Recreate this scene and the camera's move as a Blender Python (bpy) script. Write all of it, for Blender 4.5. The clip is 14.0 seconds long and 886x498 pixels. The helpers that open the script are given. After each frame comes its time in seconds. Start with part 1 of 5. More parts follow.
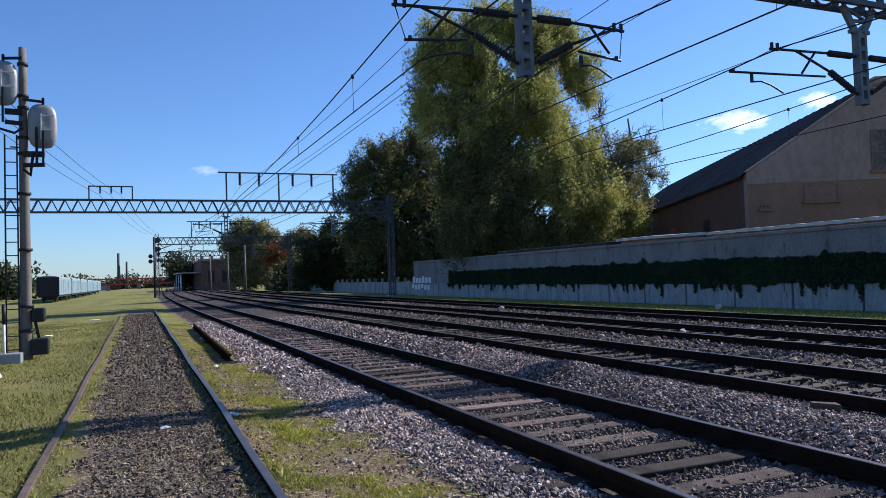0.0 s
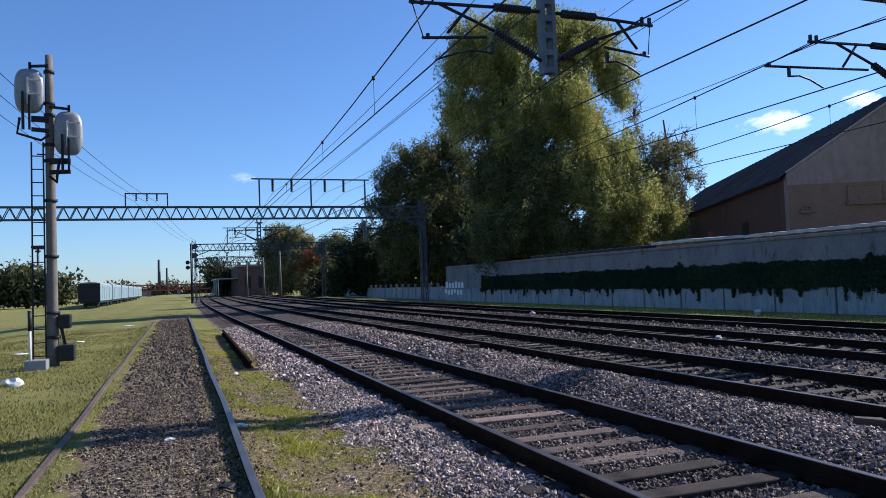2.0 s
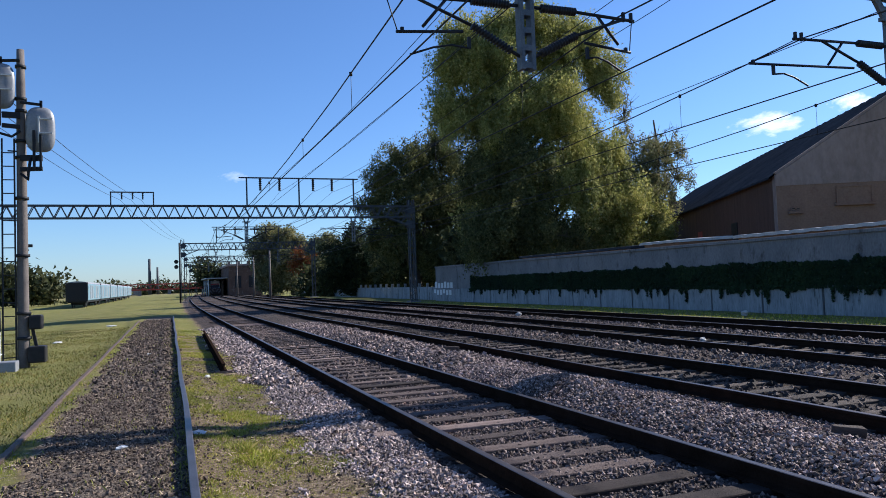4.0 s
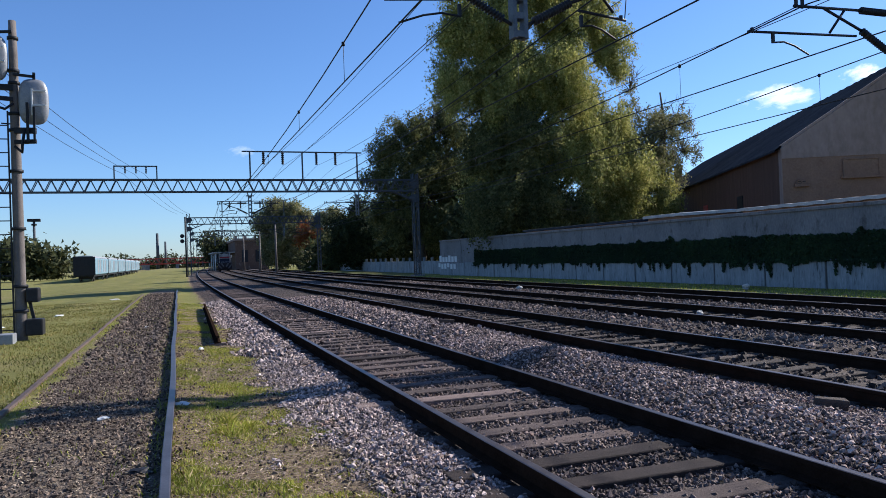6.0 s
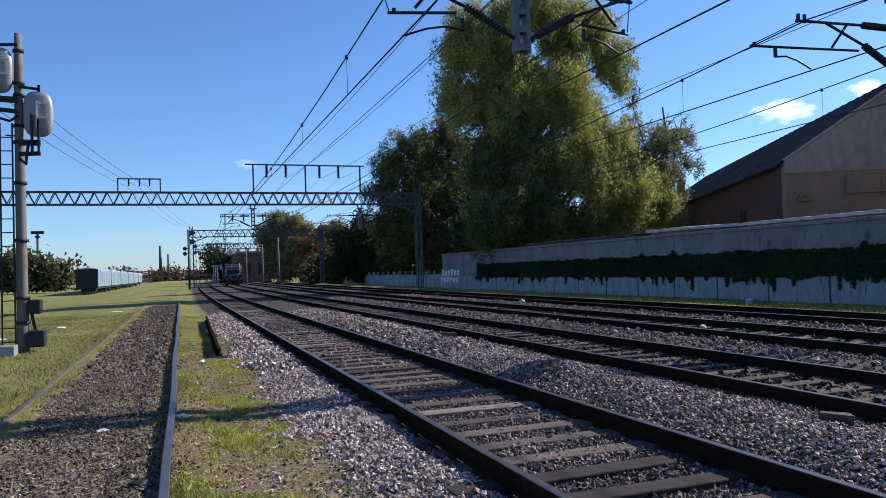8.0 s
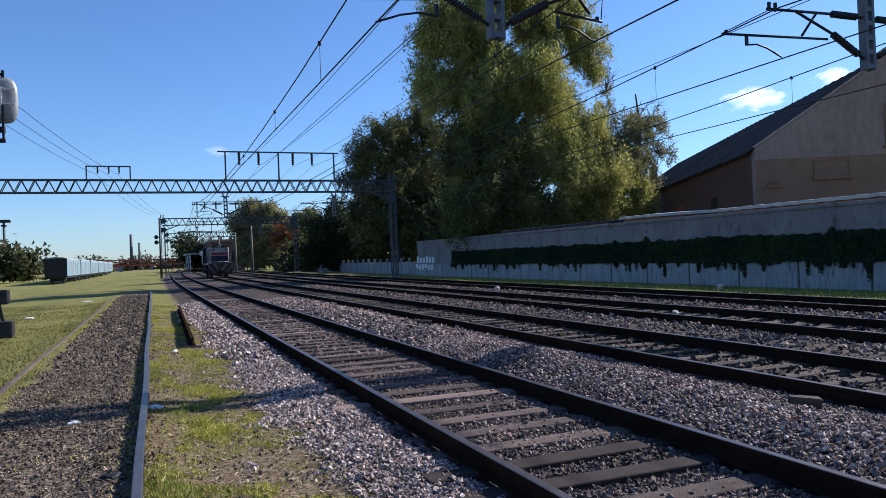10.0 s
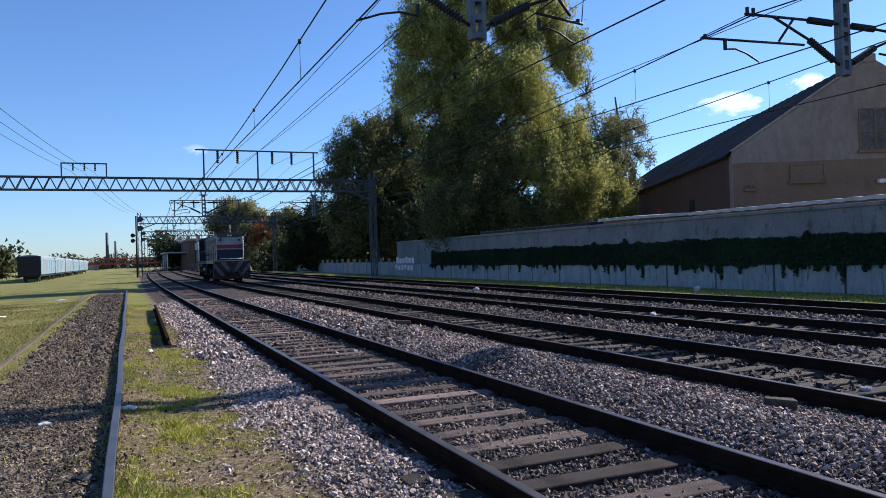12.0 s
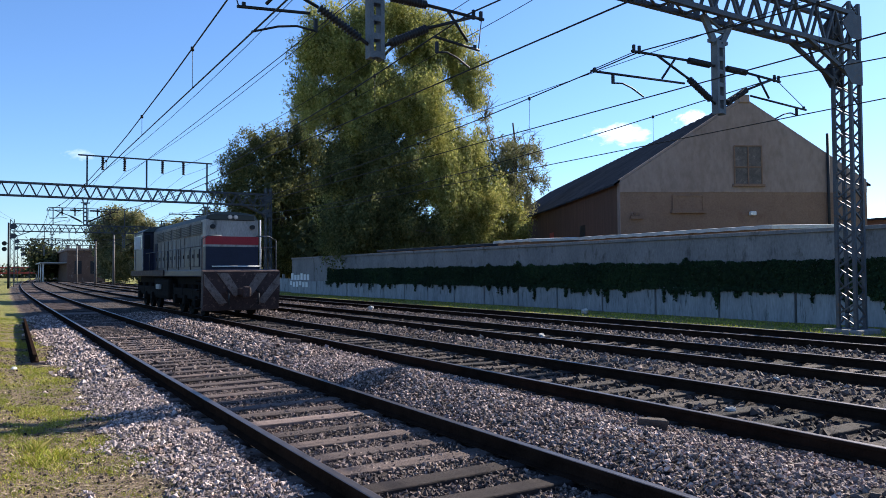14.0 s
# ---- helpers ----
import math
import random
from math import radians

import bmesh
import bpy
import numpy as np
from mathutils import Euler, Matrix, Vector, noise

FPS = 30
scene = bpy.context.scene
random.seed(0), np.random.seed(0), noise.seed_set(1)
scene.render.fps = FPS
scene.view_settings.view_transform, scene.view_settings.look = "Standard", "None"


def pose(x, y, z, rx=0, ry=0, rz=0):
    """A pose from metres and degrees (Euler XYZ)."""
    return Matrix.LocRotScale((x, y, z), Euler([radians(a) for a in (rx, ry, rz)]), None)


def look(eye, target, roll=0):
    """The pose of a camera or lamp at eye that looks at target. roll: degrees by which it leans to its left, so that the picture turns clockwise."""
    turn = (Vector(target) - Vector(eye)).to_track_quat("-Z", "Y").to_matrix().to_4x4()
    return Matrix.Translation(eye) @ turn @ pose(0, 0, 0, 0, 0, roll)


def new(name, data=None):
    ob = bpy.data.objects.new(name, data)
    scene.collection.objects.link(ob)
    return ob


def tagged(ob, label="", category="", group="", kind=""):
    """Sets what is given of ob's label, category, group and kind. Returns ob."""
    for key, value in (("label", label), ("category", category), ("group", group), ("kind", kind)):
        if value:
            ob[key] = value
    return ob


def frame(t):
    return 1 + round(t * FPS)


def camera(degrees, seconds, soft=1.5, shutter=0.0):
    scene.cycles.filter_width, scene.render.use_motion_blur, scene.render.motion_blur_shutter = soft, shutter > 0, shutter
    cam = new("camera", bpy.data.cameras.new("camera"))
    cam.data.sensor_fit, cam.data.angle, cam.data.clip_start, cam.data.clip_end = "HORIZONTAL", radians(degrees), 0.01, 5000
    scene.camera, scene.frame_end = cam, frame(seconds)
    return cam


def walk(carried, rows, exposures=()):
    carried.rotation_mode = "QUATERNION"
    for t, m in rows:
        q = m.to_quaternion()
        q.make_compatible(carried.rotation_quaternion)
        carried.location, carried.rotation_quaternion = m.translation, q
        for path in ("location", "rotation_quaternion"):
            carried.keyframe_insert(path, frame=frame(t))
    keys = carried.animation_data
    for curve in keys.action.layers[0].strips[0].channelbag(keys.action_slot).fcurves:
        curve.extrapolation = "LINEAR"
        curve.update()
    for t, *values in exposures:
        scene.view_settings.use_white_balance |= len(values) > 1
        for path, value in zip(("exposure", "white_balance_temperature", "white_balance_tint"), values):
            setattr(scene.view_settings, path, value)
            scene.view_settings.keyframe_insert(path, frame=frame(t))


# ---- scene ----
cam = camera(62.1, 14.0, 0.9)
PATH = [
    (0, (-1.426, 0.132, 1.53), (-0.645, 1.972, 1.6), -2.0),
    (0.5, (-1.247, 0.255, 1.543), (-0.494, 2.106, 1.616), -1.9),
    (1, (-1.202, 0.317, 1.55), (-0.422, 2.157, 1.645), -1.6),
    (1.5, (-1.168, 0.478, 1.544), (-0.396, 2.319, 1.661), -2.5),
    (2, (-1.034, 0.425, 1.526), (-0.342, 2.299, 1.613), -2.2),
    (2.2, (-0.949, 0.417, 1.528), (-0.225, 2.279, 1.62), -1.9),
    (4.3, (-0.588, 0.648, 1.532), (0.116, 2.518, 1.617), -2.2),
    (4.5, (-0.536, 0.647, 1.514), (0.123, 2.532, 1.62), -1.8),
    (5, (-0.408, 0.62, 1.498), (0.255, 2.507, 1.537), -1.9),
    (5.5, (-0.339, 0.649, 1.483), (0.342, 2.529, 1.474), -1.8),
    (6, (-0.351, 0.63, 1.487), (0.34, 2.507, 1.504), -2.1),
    (6.5, (-0.336, 0.637, 1.488), (0.353, 2.514, 1.532), -1.8),
    (7, (-0.343, 0.638, 1.474), (0.34, 2.516, 1.531), -1.9),
    (9.5, (-0.335, 0.671, 1.48), (0.384, 2.537, 1.51), -2.1),
    (10, (-0.338, 0.666, 1.483), (0.41, 2.52, 1.5), -2.2),
    (10.5, (-0.307, 0.688, 1.476), (0.453, 2.538, 1.492), -1.8),
    (11, (-0.325, 0.677, 1.477), (0.455, 2.519, 1.517), -1.7),
    (11.5, (-0.327, 0.693, 1.475), (0.477, 2.524, 1.493), -1.5),
    (12, (-0.318, 0.695, 1.48), (0.481, 2.529, 1.497), -1.8),
    (12.5, (-0.318, 0.676, 1.479), (0.502, 2.5, 1.494), -1.8),
    (13, (-0.31, 0.691, 1.479), (0.537, 2.503, 1.502), -1.5),
    (13.5, (-0.269, 0.678, 1.485), (0.637, 2.46, 1.515), -1.1),
    (14, (-0.225, 0.669, 1.49), (0.819, 2.374, 1.552), -0.4),
]
walk(cam, [(t, look(eye, target, roll)) for t, eye, target, roll in PATH], [(0.0, 0.74, 5700, 13), (9.5, 0.78, 5800, 13), (12.0, 0.86, 5850, 13), (13.0, 0.98, 5950, 13), (14.0, 1.14, 6050, 12)])

# ---- light ----
SUN = Vector((1.5, 0.22, 1.0)).normalized()
world = bpy.data.worlds.new("sky")
scene.world = world
world.use_nodes = True
wn = world.node_tree
sky = wn.nodes.new("ShaderNodeTexSky")
sky.sky_type = "NISHITA"
sky.sun_disc = False
sky.sun_elevation = math.asin(SUN.z)
sky.sun_rotation = math.atan2(SUN.x, SUN.y)
sky.air_density, sky.dust_density, sky.ozone_density = 1.0, 0.25, 4.4
wn.nodes["Background"].inputs[1].default_value = 0.078
tint = wn.nodes.new("ShaderNodeMix")
tint.data_type, tint.blend_type = "RGBA", "MULTIPLY"
tint.inputs[0].default_value, tint.inputs[7].default_value = 1.0, (0.86, 0.98, 1.12, 1)
wn.links.new(sky.outputs[0], tint.inputs[6])
wn.links.new(tint.outputs[2], wn.nodes["Background"].inputs[0])
lamp = bpy.data.lights.new("sun", "SUN")
lamp.energy, lamp.angle, lamp.color = 4.9, radians(0.55), (1.0, 0.9, 0.74)
sun = new("sun", lamp)
sun.matrix_world = look((60, 10, 60), Vector((60, 10, 60)) - SUN)

# ---- materials ----


def nodes_of(name):
    m = bpy.data.materials.new(name)
    m.use_nodes = True
    n, l = m.node_tree.nodes, m.node_tree.links
    return m, n, l, n["Principled BSDF"]


def noise_tex(n, l, scale, detail=4.0, rough=0.6, coord=None):
    t = n.new("ShaderNodeTexNoise")
    t.inputs["Scale"].default_value = scale
    t.inputs["Detail"].default_value = detail
    t.inputs["Roughness"].default_value = rough
    if coord is not None:
        l.new(coord, t.inputs["Vector"])
    return t


def ramp(n, l, fac, stops):
    r = n.new("ShaderNodeValToRGB")
    while len(r.color_ramp.elements) < len(stops):
        r.color_ramp.elements.new(0.5)
    for e, (p, c) in zip(r.color_ramp.elements, stops):
        e.position, e.color = p, (*c, 1)
    l.new(fac, r.inputs[0])
    return r


def mix(n, l, fac, a, b, kind="MIX"):
    x = n.new("ShaderNodeMix")
    x.data_type, x.blend_type = "RGBA", kind
    for i, v in ((0, fac), (6, a), (7, b)):
        if isinstance(v, (int, float)):
            x.inputs[i].default_value = v
        elif isinstance(v, tuple):
            x.inputs[i].default_value = (*v, 1)
        else:
            l.new(v, x.inputs[i])
    return x.outputs[2]


def bump(n, l, height, strength, distance, b):
    k = n.new("ShaderNodeBump")
    k.inputs["Strength"].default_value, k.inputs["Distance"].default_value = strength, distance
    l.new(height, k.inputs["Height"])
    l.new(k.outputs[0], b.inputs["Normal"])


def surface(name, dark, light, scale=6.0, rough=0.8, metal=0.0, grain=60.0, relief=0.3, spot=None, random=False, island=False, stretch=None, spec=0.25):
    """A surface that varies at two scales: broad stains between two colours, and fine grain with relief. spot: a colour of patches of wear."""
    m, n, l, b = nodes_of(name)
    co = n.new("ShaderNodeTexCoord").outputs["Object"]
    if stretch:
        mp = n.new("ShaderNodeMapping")
        mp.inputs["Scale"].default_value = stretch
        l.new(co, mp.inputs["Vector"])
        co = mp.outputs[0]
    big, fine = noise_tex(n, l, scale, 5, 0.65, co), noise_tex(n, l, grain, 3, 0.6, co)
    col = ramp(n, l, big.outputs[0], [(0.3, dark), (0.7, light)]).outputs[0]
    col = mix(n, l, 0.35, col, ramp(n, l, fine.outputs[0], [(0.3, tuple(0.55 * c for c in dark)), (0.7, light)]).outputs[0])
    if spot:
        w = noise_tex(n, l, scale * 2.7, 6, 0.7, co)
        col = mix(n, l, ramp(n, l, w.outputs[0], [(0.55, (0, 0, 0)), (0.68, (1, 1, 1))]).outputs[0], col, spot)
    if random or island:
        src = n.new("ShaderNodeObjectInfo").outputs["Random"] if random else n.new("ShaderNodeNewGeometry").outputs["Random Per Island"]
        col = mix(n, l, 1.0, col, ramp(n, l, src, [(0.0, (0.18, 0.17, 0.17)), (0.5, (0.75, 0.74, 0.74)), (0.85, (1.25, 1.2, 1.15)), (1.0, (2.0, 1.95, 1.9))]).outputs[0], "MULTIPLY")
    l.new(col, b.inputs["Base Color"])
    b.inputs["Roughness"].default_value, b.inputs["Metallic"].default_value = rough, metal
    b.inputs["Specular IOR Level"].default_value = spec
    bump(n, l, fine.outputs[0], relief, 0.02, b)
    return m


def leafy(name, stops, rough=0.6, shine=0.27):
    """Leaves: a colour for each leaf or clump, and light that shines through."""
    m, n, l, b = nodes_of(name)
    r = ramp(n, l, n.new("ShaderNodeNewGeometry").outputs["Random Per Island"], stops)
    w = noise_tex(n, l, 0.45, 3, 0.6, n.new("ShaderNodeTexCoord").outputs["Object"])
    col = mix(n, l, 1.0, r.outputs[0], ramp(n, l, w.outputs[0], [(0.35, (0.65, 0.7, 0.7)), (0.65, (1.2, 1.15, 1.0))]).outputs[0], "MULTIPLY")
    l.new(col, b.inputs["Base Color"])
    b.inputs["Roughness"].default_value = rough
    b.inputs["Specular IOR Level"].default_value = 0.25
    tr = n.new("ShaderNodeBsdfTranslucent")
    l.new(col, tr.inputs[0])
    ms = n.new("ShaderNodeMixShader")
    ms.inputs[0].default_value = shine
    l.new(b.outputs[0], ms.inputs[1]), l.new(tr.outputs[0], ms.inputs[2])
    l.new(ms.outputs[0], n["Material Output"].inputs[0])
    return m


def glow(name, color, strength):
    m, n, l, b = nodes_of(name)
    b.inputs["Base Color"].default_value = (*color, 1)
    b.inputs["Emission Color"].default_value, b.inputs["Emission Strength"].default_value = (*color, 1), strength
    return m


def ground_material():
    m, n, l, b = nodes_of("ground")
    co = n.new("ShaderNodeTexCoord").outputs["Object"]
    at = n.new("ShaderNodeAttribute")
    at.attribute_name = "zone"
    sep = n.new("ShaderNodeSeparateColor")
    l.new(at.outputs["Color"], sep.inputs[0])
    edge = noise_tex(n, l, 2.2, 6, 0.7, co)
    fine = noise_tex(n, l, 28, 5, 0.7, co)
    broad = noise_tex(n, l, 0.35, 5, 0.6, co)
    speck = noise_tex(n, l, 90, 2, 0.5, co)
    stone = n.new("ShaderNodeTexVoronoi")
    stone.inputs["Scale"].default_value = 16
    l.new(co, stone.inputs["Vector"])
    # The near-black stop paints shade into the gaps between the stones.
    bal = ramp(n, l, stone.outputs["Color"], [(0.15, (0.01, 0.008, 0.007)), (0.5, (0.04, 0.032, 0.029)), (0.9, (0.14, 0.112, 0.1))]).outputs[0]
    bal = mix(n, l, ramp(n, l, broad.outputs[0], [(0.45, (0, 0, 0)), (0.7, (0.35, 0.35, 0.35))]).outputs[0], bal, (0.11, 0.065, 0.048))
    cinder = ramp(n, l, fine.outputs[0], [(0.3, (0.03, 0.023, 0.018)), (0.5, (0.12, 0.094, 0.074)), (0.72, (0.36, 0.285, 0.22))]).outputs[0]
    soil = ramp(n, l, fine.outputs[0], [(0.32, (0.04, 0.028, 0.018)), (0.5, (0.17, 0.122, 0.078)), (0.7, (0.42, 0.31, 0.205))]).outputs[0]
    turf = ramp(n, l, broad.outputs[0], [(0.3, (0.12, 0.125, 0.028)), (0.52, (0.19, 0.175, 0.045)), (0.72, (0.27, 0.21, 0.09))]).outputs[0]
    turf = mix(n, l, 0.4, turf, ramp(n, l, fine.outputs[0], [(0.3, (0.06, 0.08, 0.018)), (0.7, (0.34, 0.32, 0.11))]).outputs[0])

    def mask(ch, lo=0.4, hi=0.6):
        a = n.new("ShaderNodeMath")
        a.operation = "MULTIPLY_ADD"
        l.new(edge.outputs[0], a.inputs[0])
        a.inputs[1].default_value = 0.9
        s = n.new("ShaderNodeMath")
        s.operation = "SUBTRACT"
        l.new(sep.outputs[ch], s.inputs[0])
        s.inputs[1].default_value = 0.45
        l.new(s.outputs[0], a.inputs[2])
        return ramp(n, l, a.outputs[0], [(lo, (0, 0, 0)), (hi, (1, 1, 1))]).outputs[0]
    col = mix(n, l, mask(1), soil, turf)
    col = mix(n, l, mask(2), col, cinder)
    col = mix(n, l, mask(0), col, bal)
    l.new(col, b.inputs["Base Color"])
    b.inputs["Roughness"].default_value = 0.95
    b.inputs["Specular IOR Level"].default_value = 0.2
    h = n.new("ShaderNodeMath")
    h.operation = "ADD"
    l.new(fine.outputs[0], h.inputs[0]), l.new(speck.outputs[0], h.inputs[1])
    bump(n, l, h.outputs[0], 0.8, 0.04, b)
    return m


STEEL = surface("painted_steel", (0.045, 0.052, 0.062), (0.10, 0.112, 0.128), 3, 0.6, 0.2, 40, 0.15, (0.12, 0.075, 0.05))
DARK_STEEL = surface("dark_steel", (0.012, 0.014, 0.017), (0.035, 0.036, 0.04), 5, 0.6, 0.2, 60, 0.2)
PLATE = surface("grey_plate", (0.21, 0.22, 0.24), (0.32, 0.33, 0.345), 2.5, 0.45, 0.2, 30, 0.1, (0.3, 0.3, 0.3))
# Rust taken almost to black: the shade on the rail sides is in it.
RAIL_SIDE = surface("shaded_rusty_rail", (0.012, 0.008, 0.006), (0.035, 0.022, 0.016), 4, 0.95, 0, 50, 0.3, spec=0.0)
OLD_RAIL = surface("brown_sunken_rail", (0.08, 0.055, 0.042), (0.19, 0.14, 0.115), 4, 0.7, 0.2, 50, 0.3)
RAIL_TOP = surface("worn_rail_head", (0.10, 0.08, 0.075), (0.2, 0.175, 0.17), 3, 0.42, 0.8, 60, 0.05)
WOOD = surface("weathered_sleeper", (0.075, 0.055, 0.05), (0.17, 0.13, 0.118), 3, 0.9, 0, 70, 0.6, (0.05, 0.04, 0.035), random=True, stretch=(0.5, 3, 3))
# Oily wood, made darker still for rail shadows on the far tracks.
DARK_WOOD = surface("oily_shaded_sleeper", (0.035, 0.028, 0.025), (0.10, 0.08, 0.07), 3, 0.9, 0, 70, 0.6, (0.03, 0.024, 0.02), random=True, stretch=(0.5, 3, 3))
STONE = surface("crushed_stone", (0.16, 0.122, 0.11), (0.42, 0.335, 0.305), 1.2, 0.85, 0, 90, 0.3, (0.18, 0.10, 0.075), island=True)
FRESH_STONE = surface("fresh_grey_stone", (0.22, 0.177, 0.164), (0.54, 0.45, 0.42), 1.2, 0.85, 0, 90, 0.3, (0.26, 0.17, 0.13), island=True)
TRACK_STONE = surface("grimy_track_stone", (0.08, 0.06, 0.052), (0.27, 0.212, 0.188), 1.0, 0.85, 0, 90, 0.3, (0.2, 0.12, 0.09), island=True)
# Both oil and the far rails' long shadows are in this dark colour.
OILY_SHADED_STONE = surface("oily_shaded_stone", (0.03, 0.022, 0.019), (0.13, 0.098, 0.085), 0.8, 0.85, 0, 90, 0.3, (0.22, 0.17, 0.14), island=True)
CONCRETE = surface("old_concrete", (0.125, 0.123, 0.127), (0.27, 0.257, 0.25), 0.7, 0.9, 0, 14, 0.5, (0.08, 0.075, 0.07), stretch=(1, 1, 0.45))
PANEL = surface("whitewashed_concrete", (0.17, 0.18, 0.19), (0.37, 0.38, 0.385), 1.3, 0.9, 0, 16, 0.4, (0.045, 0.055, 0.05), stretch=(1, 1, 0.22))
POST = surface("concrete_post", (0.12, 0.105, 0.097), (0.20, 0.175, 0.16), 5, 0.85, 0, 50, 0.3)
STUCCO = surface("brown_stucco", (0.23, 0.165, 0.135), (0.33, 0.255, 0.22), 0.3, 0.92, 0, 3, 0.15, (0.2, 0.15, 0.125), stretch=(1, 1, 0.5))
BRICK_WALL = surface("red_brown_brickwork", (0.17, 0.105, 0.075), (0.26, 0.165, 0.115), 0.4, 0.92, 0, 9, 0.4, (0.17, 0.10, 0.07))
ROOF = surface("slate_grey_roof_sheet", (0.025, 0.03, 0.038), (0.06, 0.068, 0.08), 0.4, 0.95, 0, 5, 0.4, spec=0.0)
SHEET = surface("zinc_sheet", (0.26, 0.27, 0.28), (0.46, 0.46, 0.455), 1.5, 0.5, 0.3, 20, 0.2, (0.3, 0.26, 0.22))
RUBBER = surface("black_insulator", (0.012, 0.012, 0.014), (0.03, 0.03, 0.033), 8, 0.5, 0, 60, 0.1)
WIRE = surface("wire", (0.02, 0.02, 0.022), (0.04, 0.04, 0.04), 2, 0.6, 0.4, 20, 0)
BARK = surface("bark", (0.06, 0.05, 0.04), (0.16, 0.13, 0.10), 2, 0.95, 0, 18, 0.8, stretch=(1, 1, 0.3))
WHITE = surface("white_paint", (0.62, 0.62, 0.60), (0.80, 0.80, 0.78), 4, 0.7, 0, 40, 0.1)
PALE_BLUE = surface("pale_blue_paint", (0.12, 0.23, 0.30), (0.24, 0.35, 0.41), 1.5, 0.6, 0, 20, 0.1, (0.3, 0.3, 0.28))
RED_STEEL = surface("red_oxide_paint", (0.26, 0.045, 0.035), (0.42, 0.08, 0.06), 1.0, 0.7, 0, 10, 0.1)
GRASS = leafy("grass", [(0.0, (0.2, 0.23, 0.03)), (0.55, (0.36, 0.39, 0.055)), (0.8, (0.46, 0.41, 0.1)), (1.0, (0.52, 0.38, 0.2))])
LAWN = leafy("lawn", [(0.0, (0.10, 0.11, 0.022)), (0.5, (0.18, 0.175, 0.04)), (0.8, (0.26, 0.22, 0.07)), (1.0, (0.34, 0.26, 0.13))])
LEAF = leafy("pepper_tree_leaves", [(0.0, (0.19, 0.205, 0.055)), (0.5, (0.34, 0.345, 0.105)), (0.85, (0.46, 0.435, 0.16)), (1.0, (0.53, 0.475, 0.2))], 0.8, 0.4)
LEAF_DARK = leafy("dark_leaves", [(0.0, (0.035, 0.045, 0.02)), (0.6, (0.075, 0.086, 0.036)), (1.0, (0.14, 0.135, 0.06))], 0.8)
LEAF_MID = leafy("olive_leaves", [(0.0, (0.07, 0.08, 0.03)), (0.6, (0.15, 0.158, 0.062)), (1.0, (0.24, 0.225, 0.095))], 0.8, 0.36)
LEAF_GREY = leafy("grey_green_leaves", [(0.0, (0.13, 0.14, 0.065)), (0.6, (0.24, 0.24, 0.12)), (1.0, (0.36, 0.31, 0.18))], 0.8, 0.4)
LEAF_FIR = leafy("evergreen_leaves", [(0.0, (0.02, 0.03, 0.014)), (0.6, (0.045, 0.06, 0.026)), (1.0, (0.075, 0.09, 0.035))], 0.8)
LEAF_RUST = leafy("rusty_leaves", [(0.0, (0.16, 0.05, 0.02)), (0.6, (0.32, 0.10, 0.035)), (1.0, (0.22, 0.18, 0.05))])
IVY = leafy("ivy", [(0.0, (0.01, 0.026, 0.012)), (0.6, (0.02, 0.045, 0.019)), (1.0, (0.035, 0.06, 0.024))], 0.85)

# ---- tools ----


def link(name, bm, material, parent=None, label=""):
    me = bpy.data.meshes.new(name)
    bm.normal_update()
    bm.to_mesh(me)
    bm.free()
    for mm in (material if isinstance(material, (list, tuple)) else [material]):
        me.materials.append(mm)
    ob = new(name, me)
    ob.parent = parent
    if label:
        ob["label"] = label
    return ob


def part(name, bm, material, parent, label=""):
    return link(name, bm, material, parent, label)


def thing(name, label, category, m=None, group="", kind=""):
    ob = tagged(new(name), label, category, group, kind)
    if m is not None:
        ob.matrix_basis = m
    return ob


def box(bm, x0, x1, y0, y1, z0, z1, mi=0, bevel=0.0):
    v = [bm.verts.new((x, y, z)) for z in (z0, z1) for y in (y0, y1) for x in (x0, x1)]
    fs = [bm.faces.new([v[i] for i in q]) for q in ((0, 2, 3, 1), (4, 5, 7, 6), (0, 1, 5, 4), (2, 6, 7, 3), (0, 4, 6, 2), (1, 3, 7, 5))]
    for f in fs:
        f.material_index = mi
    if bevel:
        bmesh.ops.bevel(bm, geom=list({e for f in fs for e in f.edges}), offset=bevel, segments=2, affect="EDGES", profile=0.5)
    return fs


def beam(bm, a, b, w, h=None):
    """A bar of w by h from a to b."""
    a, b, h = Vector(a), Vector(b), h or w
    d = (b - a).normalized()
    up = Vector((0, 0, 1)) if abs(d.z) < 0.9 else Vector((0, 1, 0))
    s = d.cross(up).normalized() * w / 2
    u = s.cross(d).normalized() * h / 2
    v = [bm.verts.new(p + i * s + j * u) for p in (a, b) for i, j in ((-1, -1), (1, -1), (1, 1), (-1, 1))]
    for q in ((3, 2, 1, 0), (4, 5, 6, 7), (0, 1, 5, 4), (1, 2, 6, 5), (2, 3, 7, 6), (3, 0, 4, 7)):
        bm.faces.new([v[i] for i in q])


